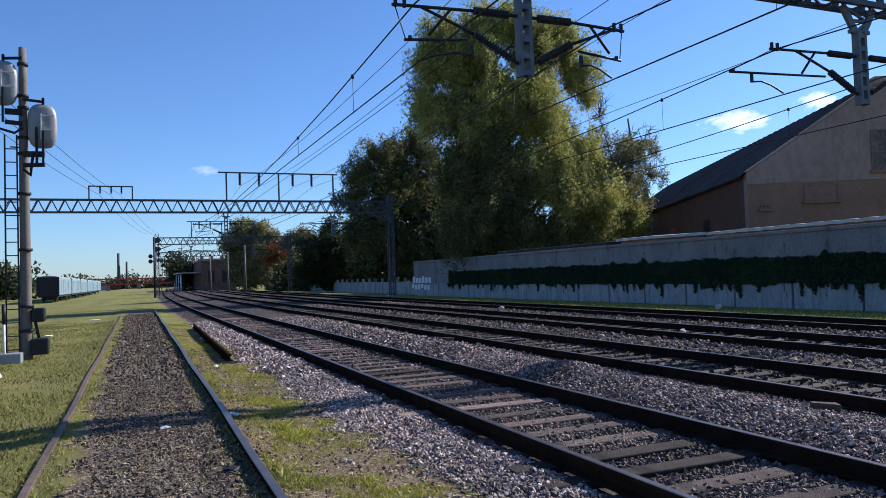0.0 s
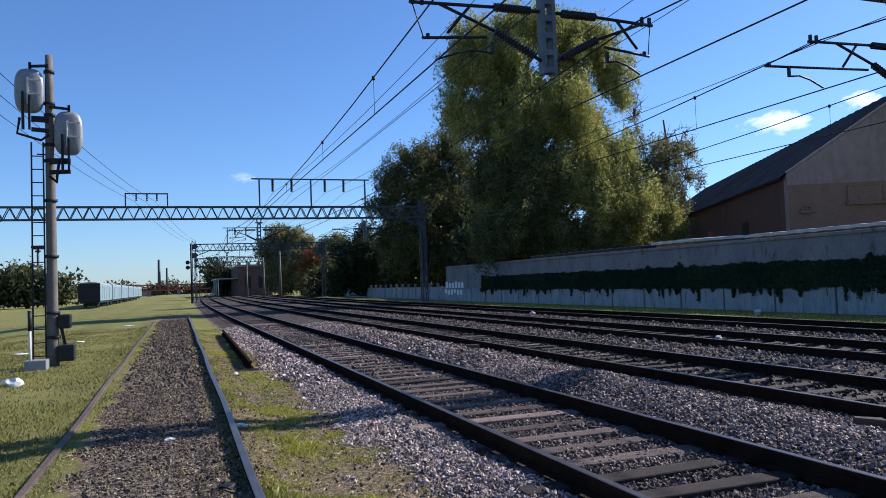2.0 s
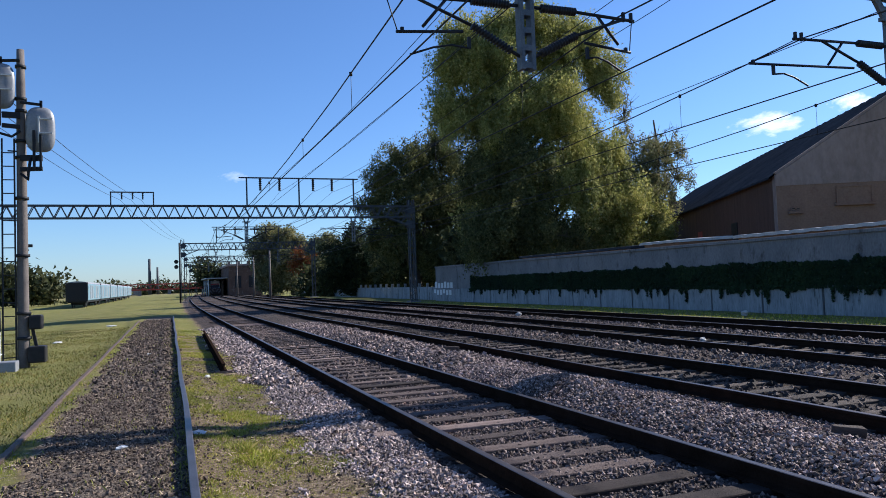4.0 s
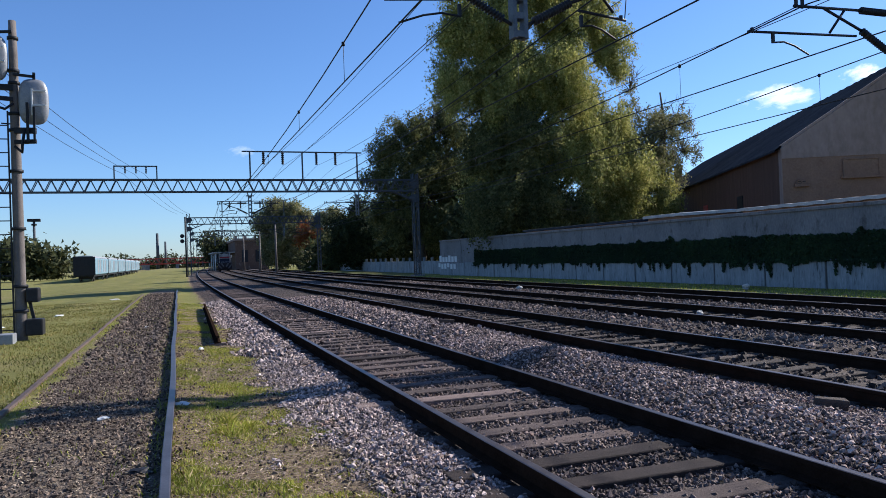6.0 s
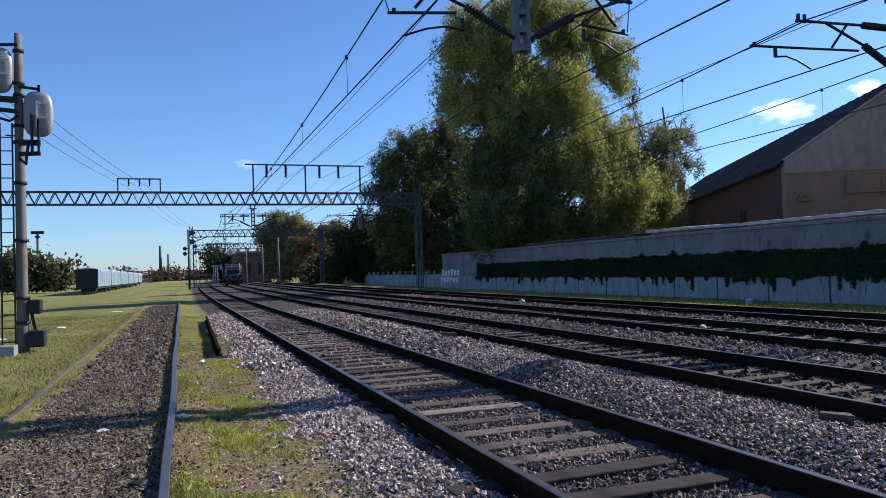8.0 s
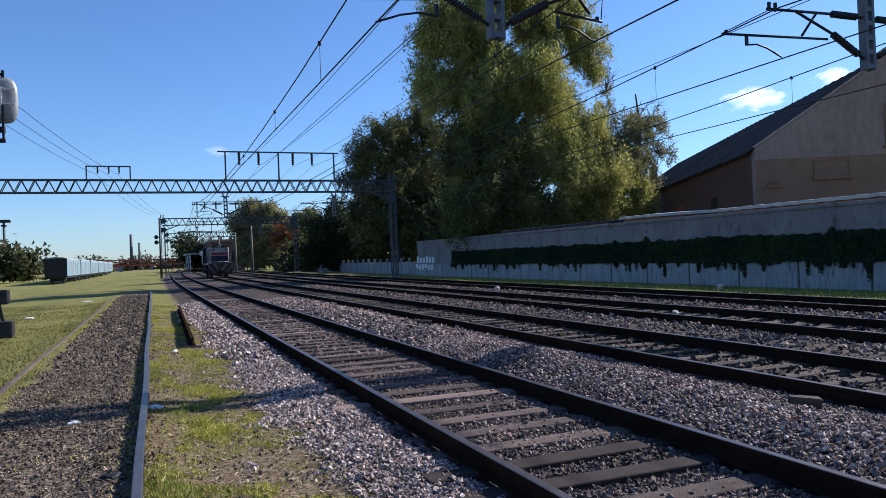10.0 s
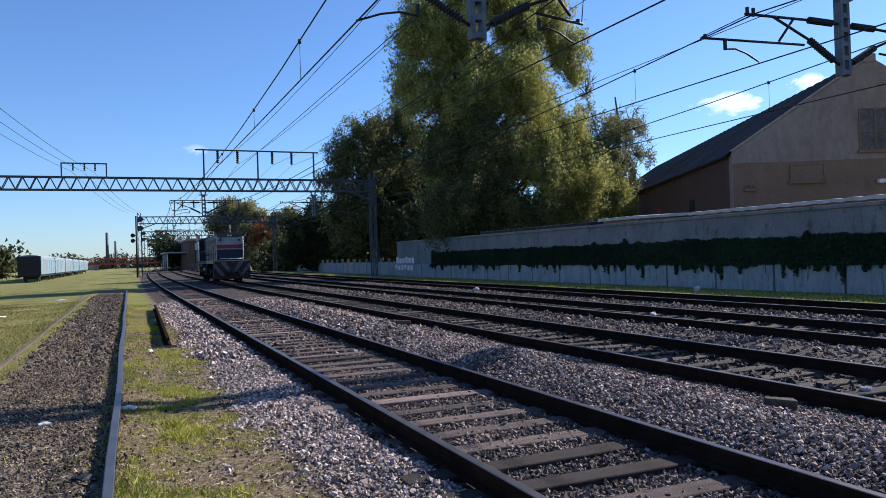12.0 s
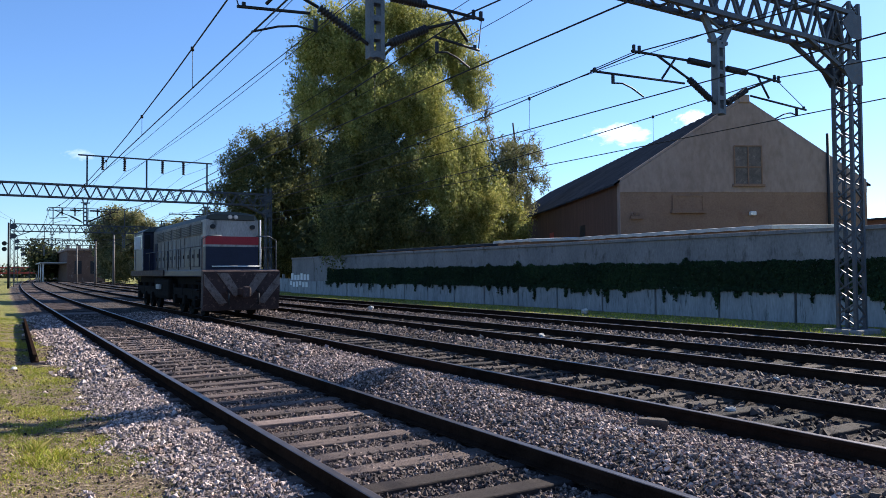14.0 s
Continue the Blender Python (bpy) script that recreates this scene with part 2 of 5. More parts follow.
def tube(bm, pts, radii, sides=8):
    """A round bar along points; radii: one, or one for each point."""
    pts = [Vector(p) for p in pts]
    if isinstance(radii, (int, float)):
        radii = [radii] * len(pts)
    rings = []
    for i, p in enumerate(pts):
        d = (pts[min(i + 1, len(pts) - 1)] - pts[max(i - 1, 0)]).normalized()
        up = Vector((0, 0, 1)) if abs(d.z) < 0.9 else Vector((0, 1, 0))
        s = d.cross(up).normalized()
        u = s.cross(d)
        rings.append([bm.verts.new(p + radii[i] * (math.cos(k * math.tau / sides) * s + math.sin(k * math.tau / sides) * u)) for k in range(sides)])
    for r0, r1 in zip(rings, rings[1:]):
        for k in range(sides):
            f = bm.faces.new((r0[k], r0[(k + 1) % sides], r1[(k + 1) % sides], r1[k]))
            f.smooth = True
    bm.faces.new(rings[0][::-1]), bm.faces.new(rings[-1])


def raw(name, verts, faces_flat, sides, material, parent=None, smooth=False):
    """One mesh from arrays of corners and of faces that all have the same number of sides."""
    me = bpy.data.meshes.new(name)
    nf = len(faces_flat) // sides
    me.vertices.add(len(verts))
    me.vertices.foreach_set("co", np.asarray(verts, dtype=np.float32).ravel())
    me.loops.add(len(faces_flat))
    me.loops.foreach_set("vertex_index", np.asarray(faces_flat, dtype=np.int32))
    me.polygons.add(nf)
    me.polygons.foreach_set("loop_start", np.arange(nf, dtype=np.int32) * sides)
    me.polygons.foreach_set("loop_total", np.full(nf, sides, dtype=np.int32))
    me.polygons.foreach_set("use_smooth", np.full(nf, smooth))
    me.update(calc_edges=True)
    me.materials.append(material)
    ob = new(name, me)
    ob.parent = parent
    return ob


def bend(y):
    """How far the line has swung to the right at y."""
    return 1.7e-4 * max(0.0, min(y, 330.0) - 35.0) ** 2 + max(0.0, y - 330.0) * 0.1


TRACKS = (2.838, 7.008, 11.2, 15.38)
GAUGE = 1.676
rng = np.random.default_rng(7)


def wave(x, y, s, k=0.0):
    return noise.noise((x * s + k, y * s - k, k))


def smooth(a, b, v):
    t = max(0.0, min(1.0, (v - a) / (b - a)))
    return t * t * (3 - 2 * t)


def siding(y):
    return -1.32 + 0.007 * (y - 5)


def ground_z(x, y):
    u = x - bend(y)
    z = -0.2 + 0.03 * wave(x, y, 0.25, 3)
    s = abs(x - siding(y))
    if y < 60:
        z += 0.06 * (1 - smooth(0.9, 1.6, s))
    bed = smooth(0.85, 1.55, u) * (1 - smooth(17.0, 17.8, u))
    z = z * (1 - bed) + bed * (-0.165 + 0.02 * wave(x, y, 0.9))
    if bed > 0:
        heap = math.exp(-((u - 4.62) / 0.72) ** 2) * (0.2 + 0.07 * wave(x, y, 0.45, 9)) * (1 - smooth(24, 34, y))
        heap += 0.12 * math.exp(-((u - 4.6) / 0.45) ** 2 - ((y - 9.6) / 0.8) ** 2)
        heap += 0.05 * math.exp(-((u - 9.1) / 0.6) ** 2) + 0.05 * math.exp(-((u - 13.3) / 0.6) ** 2)
        z += heap
        for cx in TRACKS:
            d = abs(u - cx)
            z -= (0.022 if cx < 8 else 0.03) * (1 - smooth(0.75, 0.95, d))
            z -= 0.045 * math.exp(-((d - 0.86) / 0.12) ** 2)
    z -= 0.12 * smooth(19, 22, u)
    if x < -6:
        z -= 0.45 * smooth(6, 13, -x)
    if x < -8:
        z += 0.15 * wave(x, y, 0.02, 5) * smooth(8, 40, -x)
    return z


def zone_of(x, y):
    """Shares of ballast, turf and cinders."""
    u = x - bend(y)
    bal = smooth(0.35, 1.5, u) * (1 - smooth(16.9, 17.6, u))
    s = abs(x - siding(y))
    cin = (1 - smooth(0.45, 1.0, abs(x - siding(y) - 0.1) + 0.22 * wave(x, y, 1.3, 8) + 0.12 * wave(x, y, 4.0, 1))) * (1 - smooth(46, 56, y)) * (1 - bal)
    bare = 0.45 * math.exp(-((x + 0.1) / 0.5) ** 2 - ((y - 6.2) / 2.0) ** 2) + 0.3 * math.exp(-((x - 0.5) / 0.5) ** 2 - ((y - 12) / 1.5) ** 2)
    far = 0.0 if y < 300 else 0.2
    patch = 0.22 * wave(x, y, 0.35, 6) + 0.12 * wave(x, y, 1.1, 2)
    turf = max(0.0, 0.74 - bare - far + (patch if y < 120 else 0.0)) * (1 - cin) * (1 - bal)
    if -0.6 < x < 1.2 and y < 30:
        turf *= 0.5
    return bal, turf, cin


# ---- structure ----


def grow(start, end, first, ratio):
    out, step = [start], first
    while out[-1] < end:
        out.append(out[-1] + step)
        step *= ratio
    return out


def ground():
    xs = sorted({round(v, 3) for v in [-x for x in grow(4, 3200, 0.4, 1.22)] + list(np.arange(-4, 24, 0.16)) + grow(24, 3200, 0.4, 1.22)})
    ys = [-v for v in grow(2, 3200, 0.5, 1.3)][::-1] + list(np.arange(-1.8, 26, 0.16)) + grow(26, 4200, 0.2, 1.03)
    verts = [(x, y, ground_z(x, y)) for y in ys for x in xs]
    nx, ny = len(xs), len(ys)
    i = (np.arange(ny - 1)[:, None] * nx + np.arange(nx - 1)[None, :]).ravel()
    ob = raw("ground", verts, np.stack([i, i + 1, i + nx + 1, i + nx], 1).ravel(), 4, ground_material(), smooth=True)
    at = ob.data.color_attributes.new("zone", "FLOAT_COLOR", "POINT")
    at.data.foreach_set("color", np.array([(*zone_of(x, y), 1) for x, y, _ in verts], dtype=np.float32).ravel())
    tagged(ob, "railway ground of turf, cinders and grey ballast", "ground", kind="structure")


ground()


def rail_mesh(bm, x_of, ys, z):
    """A flat-bottom rail: foot, web and head, with the running surface as its second material."""
    prof = [(-0.07, -0.15), (0.07, -0.15), (0.07, -0.138), (0.012, -0.12), (0.012, -0.045), (0.036, -0.036), (0.036, -0.004), (0.028, 0), (-0.028, 0), (-0.036, -0.004), (-0.036, -0.036), (-0.012, -0.045), (-0.012, -0.12), (-0.07, -0.138)]
    rings = [[bm.verts.new((x_of(y) + a, y, z + b)) for a, b in prof] for y in ys]
    k = len(prof)
    for r0, r1 in zip(rings, rings[1:]):
        for i in range(k):
            f = bm.faces.new((r0[i], r1[i], r1[(i + 1) % k], r0[(i + 1) % k]))
            f.material_index = 1 if i in (6, 7, 8) else 0
    bm.faces.new(rings[0]), bm.faces.new(rings[-1][::-1])


def track(cx, label):
    tr = thing("railway_track", label, "railway track", group="main line tracks", kind="structure")
    ys = list(np.arange(-8, 40, 6.0)) + list(np.arange(40, 420, 8.0))
    for s in (-1, 1):
        bm = bmesh.new()
        rail_mesh(bm, lambda y: cx + s * (GAUGE / 2 + 0.036) + bend(y), ys, 0.0)
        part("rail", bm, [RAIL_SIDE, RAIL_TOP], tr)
    return tr


main_tracks = [track(cx, lab) for cx, lab in zip(TRACKS, (
    "broad gauge track on weathered wooden sleepers in grey ballast",
    "rusty broad gauge track on wooden sleepers beside a gravel heap",
    "broad gauge track with oily ballast darkened for rail shadows",
    "broad gauge track next to the grass strip below the wall"))]


def siding_track():
    tr = thing("siding_track", "old rusty siding sunk in cinders and grass", "railway track", kind="structure")
    for s, end, z, off in ((-1, 47, -0.1, -0.935), (1, 50, -0.035, 0.874)):
        bm = bmesh.new()
        rail_mesh(bm, lambda y: siding(y) + off + 0.012 * math.sin(y * 0.7), list(np.arange(-8, end, 1.5)), z)
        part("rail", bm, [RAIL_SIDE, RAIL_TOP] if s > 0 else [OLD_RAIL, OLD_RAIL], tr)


siding_track()


def wall():
    w = thing("wall_east", "long grey concrete boundary wall with ivy and whitewashed lower panels", "wall", kind="structure")
    bm = bmesh.new()
    box(bm, 23.22, 23.5, -40, 65.5, -0.5, 2.72)
    part("wall_body", bm, CONCRETE, w)
    bm = bmesh.new()
    box(bm, 23.14, 23.56, -40, 65.5, 2.72, 2.86, bevel=0.02)
    part("coping", bm, CONCRETE, w)
    y, i = -40.0, 0
    while y < 65:
        ln = 3.1
        bm = bmesh.new()
        box(bm, 23.08, 23.22, y + 0.05, min(y + ln - 0.05, 65.5), -0.5, 0.78 + 0.03 * math.sin(i * 2.1), bevel=0.015)
        part("panel", bm, PANEL, w)
        y += ln
        i += 1


wall()

# ---- overhead line ----
DROP = surface("galvanised_post", (0.09, 0.105, 0.12), (0.17, 0.185, 0.2), 3, 0.6, 0.2, 40, 0.15)
GANTRY_Y = [11.6 + 48.4 * i for i in range(7)]


def lattice(bm, p, q, wx, wy, pitch, chord=0.07, lace=0.035):
    """An upright square lattice mast between heights p and q round its own axis."""
    for sx in (-1, 1):
        for sy in (-1, 1):
            beam(bm, (sx * wx / 2, sy * wy / 2, p), (sx * wx / 2, sy * wy / 2, q), chord)
    n = max(1, round((q - p) / pitch))
    for i in range(n):
        z0, z1 = p + (q - p) * i / n, p + (q - p) * (i + 1) / n
        f = 1 if i % 2 else -1
        for s in (-1, 1):
            beam(bm, (-f * wx / 2, s * wy / 2, z0), (f * wx / 2, s * wy / 2, z1), lace)
            beam(bm, (s * wx / 2, -f * wy / 2, z0), (s * wx / 2, f * wy / 2, z1), lace)


def insulator(name, a, b, parent, r=0.075, discs=9):
    a, b = Vector(a), Vector(b)
    bm = bmesh.new()
    pts, rad = [], []
    for i in range(discs):
        for t, k in ((0.0, 0.62), (0.35, 1.0), (0.6, 0.97), (0.75, 0.62)):
            pts.append(a.lerp(b, (i + t) / discs))
            rad.append(r * k)
    tube(bm, pts, rad, 8)
    return part(name, bm, RUBBER, parent)


def cantilever(parent, x, s, top, reg, root, tip):
    """Bracket of one track on the drop post at x; s: the side; top, reg: how far out its tubes reach; root, tip: the steady arm's ends."""
    bm = bmesh.new()
    tube(bm, [(x + s * 1.0, 0, 6.13), (x + s * top, 0, 6.08)], 0.03)
    tube(bm, [(x + s * 1.0, 0, 5.72), (x + s * 2.0, 0, 6.1)], 0.028)
    tube(bm, [(x + s * 1.42, 0, 6.12), (x + s * 1.85, 0, 5.62)], 0.026)
    tube(bm, [(x + s * 1.15, 0, 5.6), (x + s * reg, 0, 5.5)], 0.026)
    for k in (0.06, 0.22):
        beam(bm, (x + s * (top - k), 0, 6.05), (x + s * (top - k), 0, 6.22), 0.05)
    beam(bm, (x + s * (reg - 0.1), 0, 5.5), (x + s * (reg - 0.1), 0, 5.58), 0.05)
    beam(bm, (x + s * root, 0, 5.52), (x + s * root, 0, 5.32), 0.05)
    tube(bm, [(x + s * (reg - 0.02), 0, 5.52), (x + s * (top - 0.05), 0, 6.06)], 0.01, 5)
    arm = part("cantilever", bm, DARK_STEEL, parent)
    bm = bmesh.new()
    d = tip - root
    tube(bm, [(x + s * root, 0, 5.33), (x + s * (root + d * 0.3), 0, 5.36), (x + s * (root + d * 0.6), 0, 5.3), (x + s * tip, 0, 5.15)], 0.018, 6)
    part("steady_arm", bm, DARK_STEEL, arm)
    insulator("insulator", (x + s * 0.3, 0, 6.13), (x + s * 1.0, 0, 6.13), arm, 0.078, 14)
    insulator("insulator", (x + s * 0.28, 0, 5.34), (x + s * 1.0, 0, 5.72), arm, 0.078, 14)
    bm = bmesh.new()
    tube(bm, [(x + s * 0.1, 0, 6.13), (x + s * 0.3, 0, 6.13)], 0.03, 6)
    part("end_fitting", bm, DARK_STEEL, arm)
    bm = bmesh.new()
    tube(bm, [(x + s * 0.1, 0, 5.25), (x + s * 0.28, 0, 5.34)], 0.03, 6)
    part("end_fitting", bm, DARK_STEEL, arm)


def gantry(y, x0, x1, label, near):
    """A portal across the line: lattice masts, box truss, drop posts with brackets, and frames on top for the feeders."""
    g = thing("overhead_line_gantry", label, "line gantry", pose(bend(y), y, 0), "gantries across the line")
    z0, z1, wy = (7.27, 8.2, 0.46) if near else (7.03, 7.95, 0.5)
    for xm in (x0, x1):
        bm = bmesh.new()
        lattice(bm, -0.3, 8.5, 0.42, 0.46, 0.3 if near else 0.6, 0.085, 0.04)
        m = part("mast", bm, STEEL, g)
        m.location = (xm, 0, 0)
        bm = bmesh.new()
        box(bm, -0.5, 0.5, -0.5, 0.5, -0.5, -0.08, bevel=0.03)
        part("footing", bm, CONCRETE, m)
        s = 1 if xm < 5 else -1
        for h in (z0 - 0.65, z0 + 0.55):
            for yy in (-0.3, 0.275):
                bm = bmesh.new()
                v = [bm.verts.new((px * s, yy + dy, h + pz)) for dy in (0, 0.025) for px, pz in ((-0.26, -0.3), (0.26, -0.3), (0.62, 0.05), (0.3, 0.35), (-0.26, 0.35))]
                bm.faces.new(v[:5][::-1]), bm.faces.new(v[5:])
                for i in range(5):
                    bm.faces.new((v[i], v[(i + 1) % 5], v[5 + (i + 1) % 5], v[5 + i]))
                bmesh.ops.recalc_face_normals(bm, faces=bm.faces)
                part("gusset", bm, STEEL, m)
    bm = bmesh.new()
    for yy in (-wy / 2, wy / 2):
        for z in (z0, z1):
            beam(bm, (x0, yy, z), (x1, yy, z), 0.11)
        n = round((x1 - x0) / 0.86)
        for i in range(n):
            a, b = x0 + (x1 - x0) * i / n, x0 + (x1 - x0) * (i + 1) / n
            mid = (a + b) / 2
            beam(bm, (a, yy, z1), (mid, yy, z0), 0.06)
            beam(bm, (mid, yy, z0), (b, yy, z1), 0.06)
        for xm, s in ((x0, 1), (x1, -1)):
            beam(bm, (xm + s * 2.1, yy, z0), (xm + s * 0.25, yy, z0 - 0.72), 0.09)
            beam(bm, (xm + s * 1.3, yy, z0), (xm + s * 1.0, yy, z0 - 0.43), 0.05)
            beam(bm, (xm + s * 1.0, yy, z0 - 0.43), (xm + s * 0.4, yy, z0), 0.05)
    if near:
        n = round((x1 - x0) / 0.86)
        for i in range(n):
            a, b = x0 + (x1 - x0) * i / n, x0 + (x1 - x0) * (i + 1) / n
            for z in (z0, z1):
                beam(bm, (a, -wy / 2, z), (b, wy / 2, z), 0.045)
                beam(bm, (a, -wy / 2, z), (a, wy / 2, z), 0.045)
    part("truss", bm, STEEL, g)
    for xd in ((5.17, 13.88) if near else (5.4, 14.0)):
        bm = bmesh.new()
        for s in (-1, 1):
            box(bm, xd + s * 0.1 - 0.035, xd + s * 0.1 + 0.035, -0.09, 0.09, 5.03, 6.7)
            beam(bm, (xd + s * 0.1, 0, 6.65), (xd + s * (0.5 if near else 0.2), 0, z0), 0.08, 0.16)
        for k, z in enumerate(np.arange(5.05, 6.6, 0.3)):
            box(bm, xd - 0.07, xd + 0.07, -0.088, -0.07, z, z + 0.1)
            box(bm, xd - 0.07, xd + 0.07, 0.07, 0.088, z, z + 0.1)
        box(bm, xd - 0.3, xd + 0.3, -0.05, 0.05, 6.66, 6.74)
        if near:
            beam(bm, (xd - 0.28, 0, 6.95), (xd + 0.28, 0, 6.95), 0.06)
            beam(bm, (xd - 0.12, 0, 6.7), (xd + 0.28, 0, 6.95), 0.05)
            beam(bm, (xd + 0.28, 0, 6.95), (xd - 0.48, 0, z0), 0.05)
        part("drop_post", bm, DROP, g)
        for s, top, reg, root, tip in (((-1, 2.5, 2.3, 1.05, 2.08), (1, 2.2, 2.1, 1.2, 1.88)) if xd < 9 else ((-1, 2.75, 3.9, 3.3, 2.42), (1, 2.3, 3.35, 2.95, 2.08))):
            cantilever(g, xd, s, top, reg, root, tip)
    bm = bmesh.new()
    for xp in (5.5, 9.6, 14.1):
        beam(bm, (xp, 0, z1), (xp, 0, 10.2), 0.11)
    beam(bm, (4.9, 0, 10.2), (14.5, 0, 10.2), 0.1)
    top = part("feeder_frame", bm, STEEL, g)
    for xi in FEEDERS:
        insulator("insulator", (xi, 0, 10.15), (xi, 0, 9.15), top, 0.12, 6)
    if x0 < -2:
        bm = bmesh.new()
        k = -4.6 if near else 0.0
        for xp in (-4.3, -1.35):
            beam(bm, (xp + k, 0, z1), (xp + k, 0, 8.97), 0.09)
        beam(bm, (-4.35 + k, 0, 8.97), (-1.3 + k, 0, 8.97), 0.09)
        top = part("side_frame", bm, STEEL, g)
        for xi in SIDE_LINES:
            insulator("insulator", (xi + k, 0, 8.93), (xi + k, 0, 8.4), top, 0.07, 4)


FEEDERS = (6.55, 8.05, 10.75, 12.3)
SIDE_LINES = (-3.55, -2.8, -2.1)
gantry(GANTRY_Y[0], -14.5, 19.05, "tall steel lattice portal over the tracks with brackets and insulators", True)
gantry(GANTRY_Y[1], -14.5, 19.05, "steel lattice portal over the tracks with feeder frames on top", False)
for gy in GANTRY_Y[2:]:
    gantry(gy, 0.95, 19.05, "distant steel lattice portal over the main line", False)


def span(name, label, x, z, sag, r=0.012, x_list=None):
    """A wire from portal to portal."""
    bm = bmesh.new()
    pts = []
    ys = [GANTRY_Y[0] - 48.4] + GANTRY_Y
    for a, b in zip(ys, ys[1:]):
        for k in range(8):
            t = k / 8
            yy = a + (b - a) * t
            pts.append((x + bend(a) * (1 - t) + bend(b) * t, yy, z - 4 * sag * t * (1 - t)))
    pts.append((x + bend(ys[-1]), ys[-1], z))
    tube(bm, pts, r, 5)
    ob = link(name, bm, WIRE)
    tagged(ob, label, "overhead wire")
    return ob


CONTACT = (3.08, 7.06, 11.46, 15.96)
for x in CONTACT:
    m = span("catenary_wire", "dark overhead line with droppers hung above a track", x, 6.14, 0.78, 0.015)
    bm = bmesh.new()
    ys = [GANTRY_Y[0] - 48.4] + GANTRY_Y[:4]
    for a, b in zip(ys, ys[1:]):
        for t in (0.08, 0.2, 0.35, 0.5, 0.65, 0.8, 0.92):
            yy = a + (b - a) * t
            xx = x + bend(a) * (1 - t) + bend(b) * t
            tube(bm, [(xx, yy, 5.12), (xx, yy, 6.14 - 3.12 * t * (1 - t))], 0.006, 4)
            tube(bm, [(xx, yy, 6.1 - 3.12 * t * (1 - t)), (xx, yy, 6.18 - 3.12 * t * (1 - t))], 0.035, 6)
    part("dropper", bm, WIRE, m)["kind"] = "stuff"
    bm = bmesh.new()
    pts = [(x + bend(yy), yy, 5.12) for yy in np.arange(-36, 300, 12.1)]
    tube(bm, pts, 0.014, 5)
    part("contact_wire", bm, WIRE, m)
for x in FEEDERS:
    span("feeder_wire", "thin feeder wire on hanging insulators", x, 9.1, 0.55, 0.011)
for x, z in ((5.25, 6.4), (13.9, 7.0)):
    span("return_wire", "thin return wire carried on the drop posts", x, z, 0.1, 0.01)
for x in SIDE_LINES:
    bm = bmesh.new()
    ys = [GANTRY_Y[0] - 48.4, GANTRY_Y[0], GANTRY_Y[1], GANTRY_Y[2]]
    zs = (8.38, 8.38, 8.38, 8.4)
    pts = []
    for i in range(3):
        for k in range(8):
            t = k / 8
            pts.append((x + 4.6 * (i + t - 2), ys[i] + 48.4 * t, zs[i] - 2.4 * t * (1 - t)))
    tube(bm, pts, 0.012, 5)
    tagged(link("feeder_wire", bm, WIRE), "thin wire sagging between the side frames", "overhead wire")

# ---- signal ----


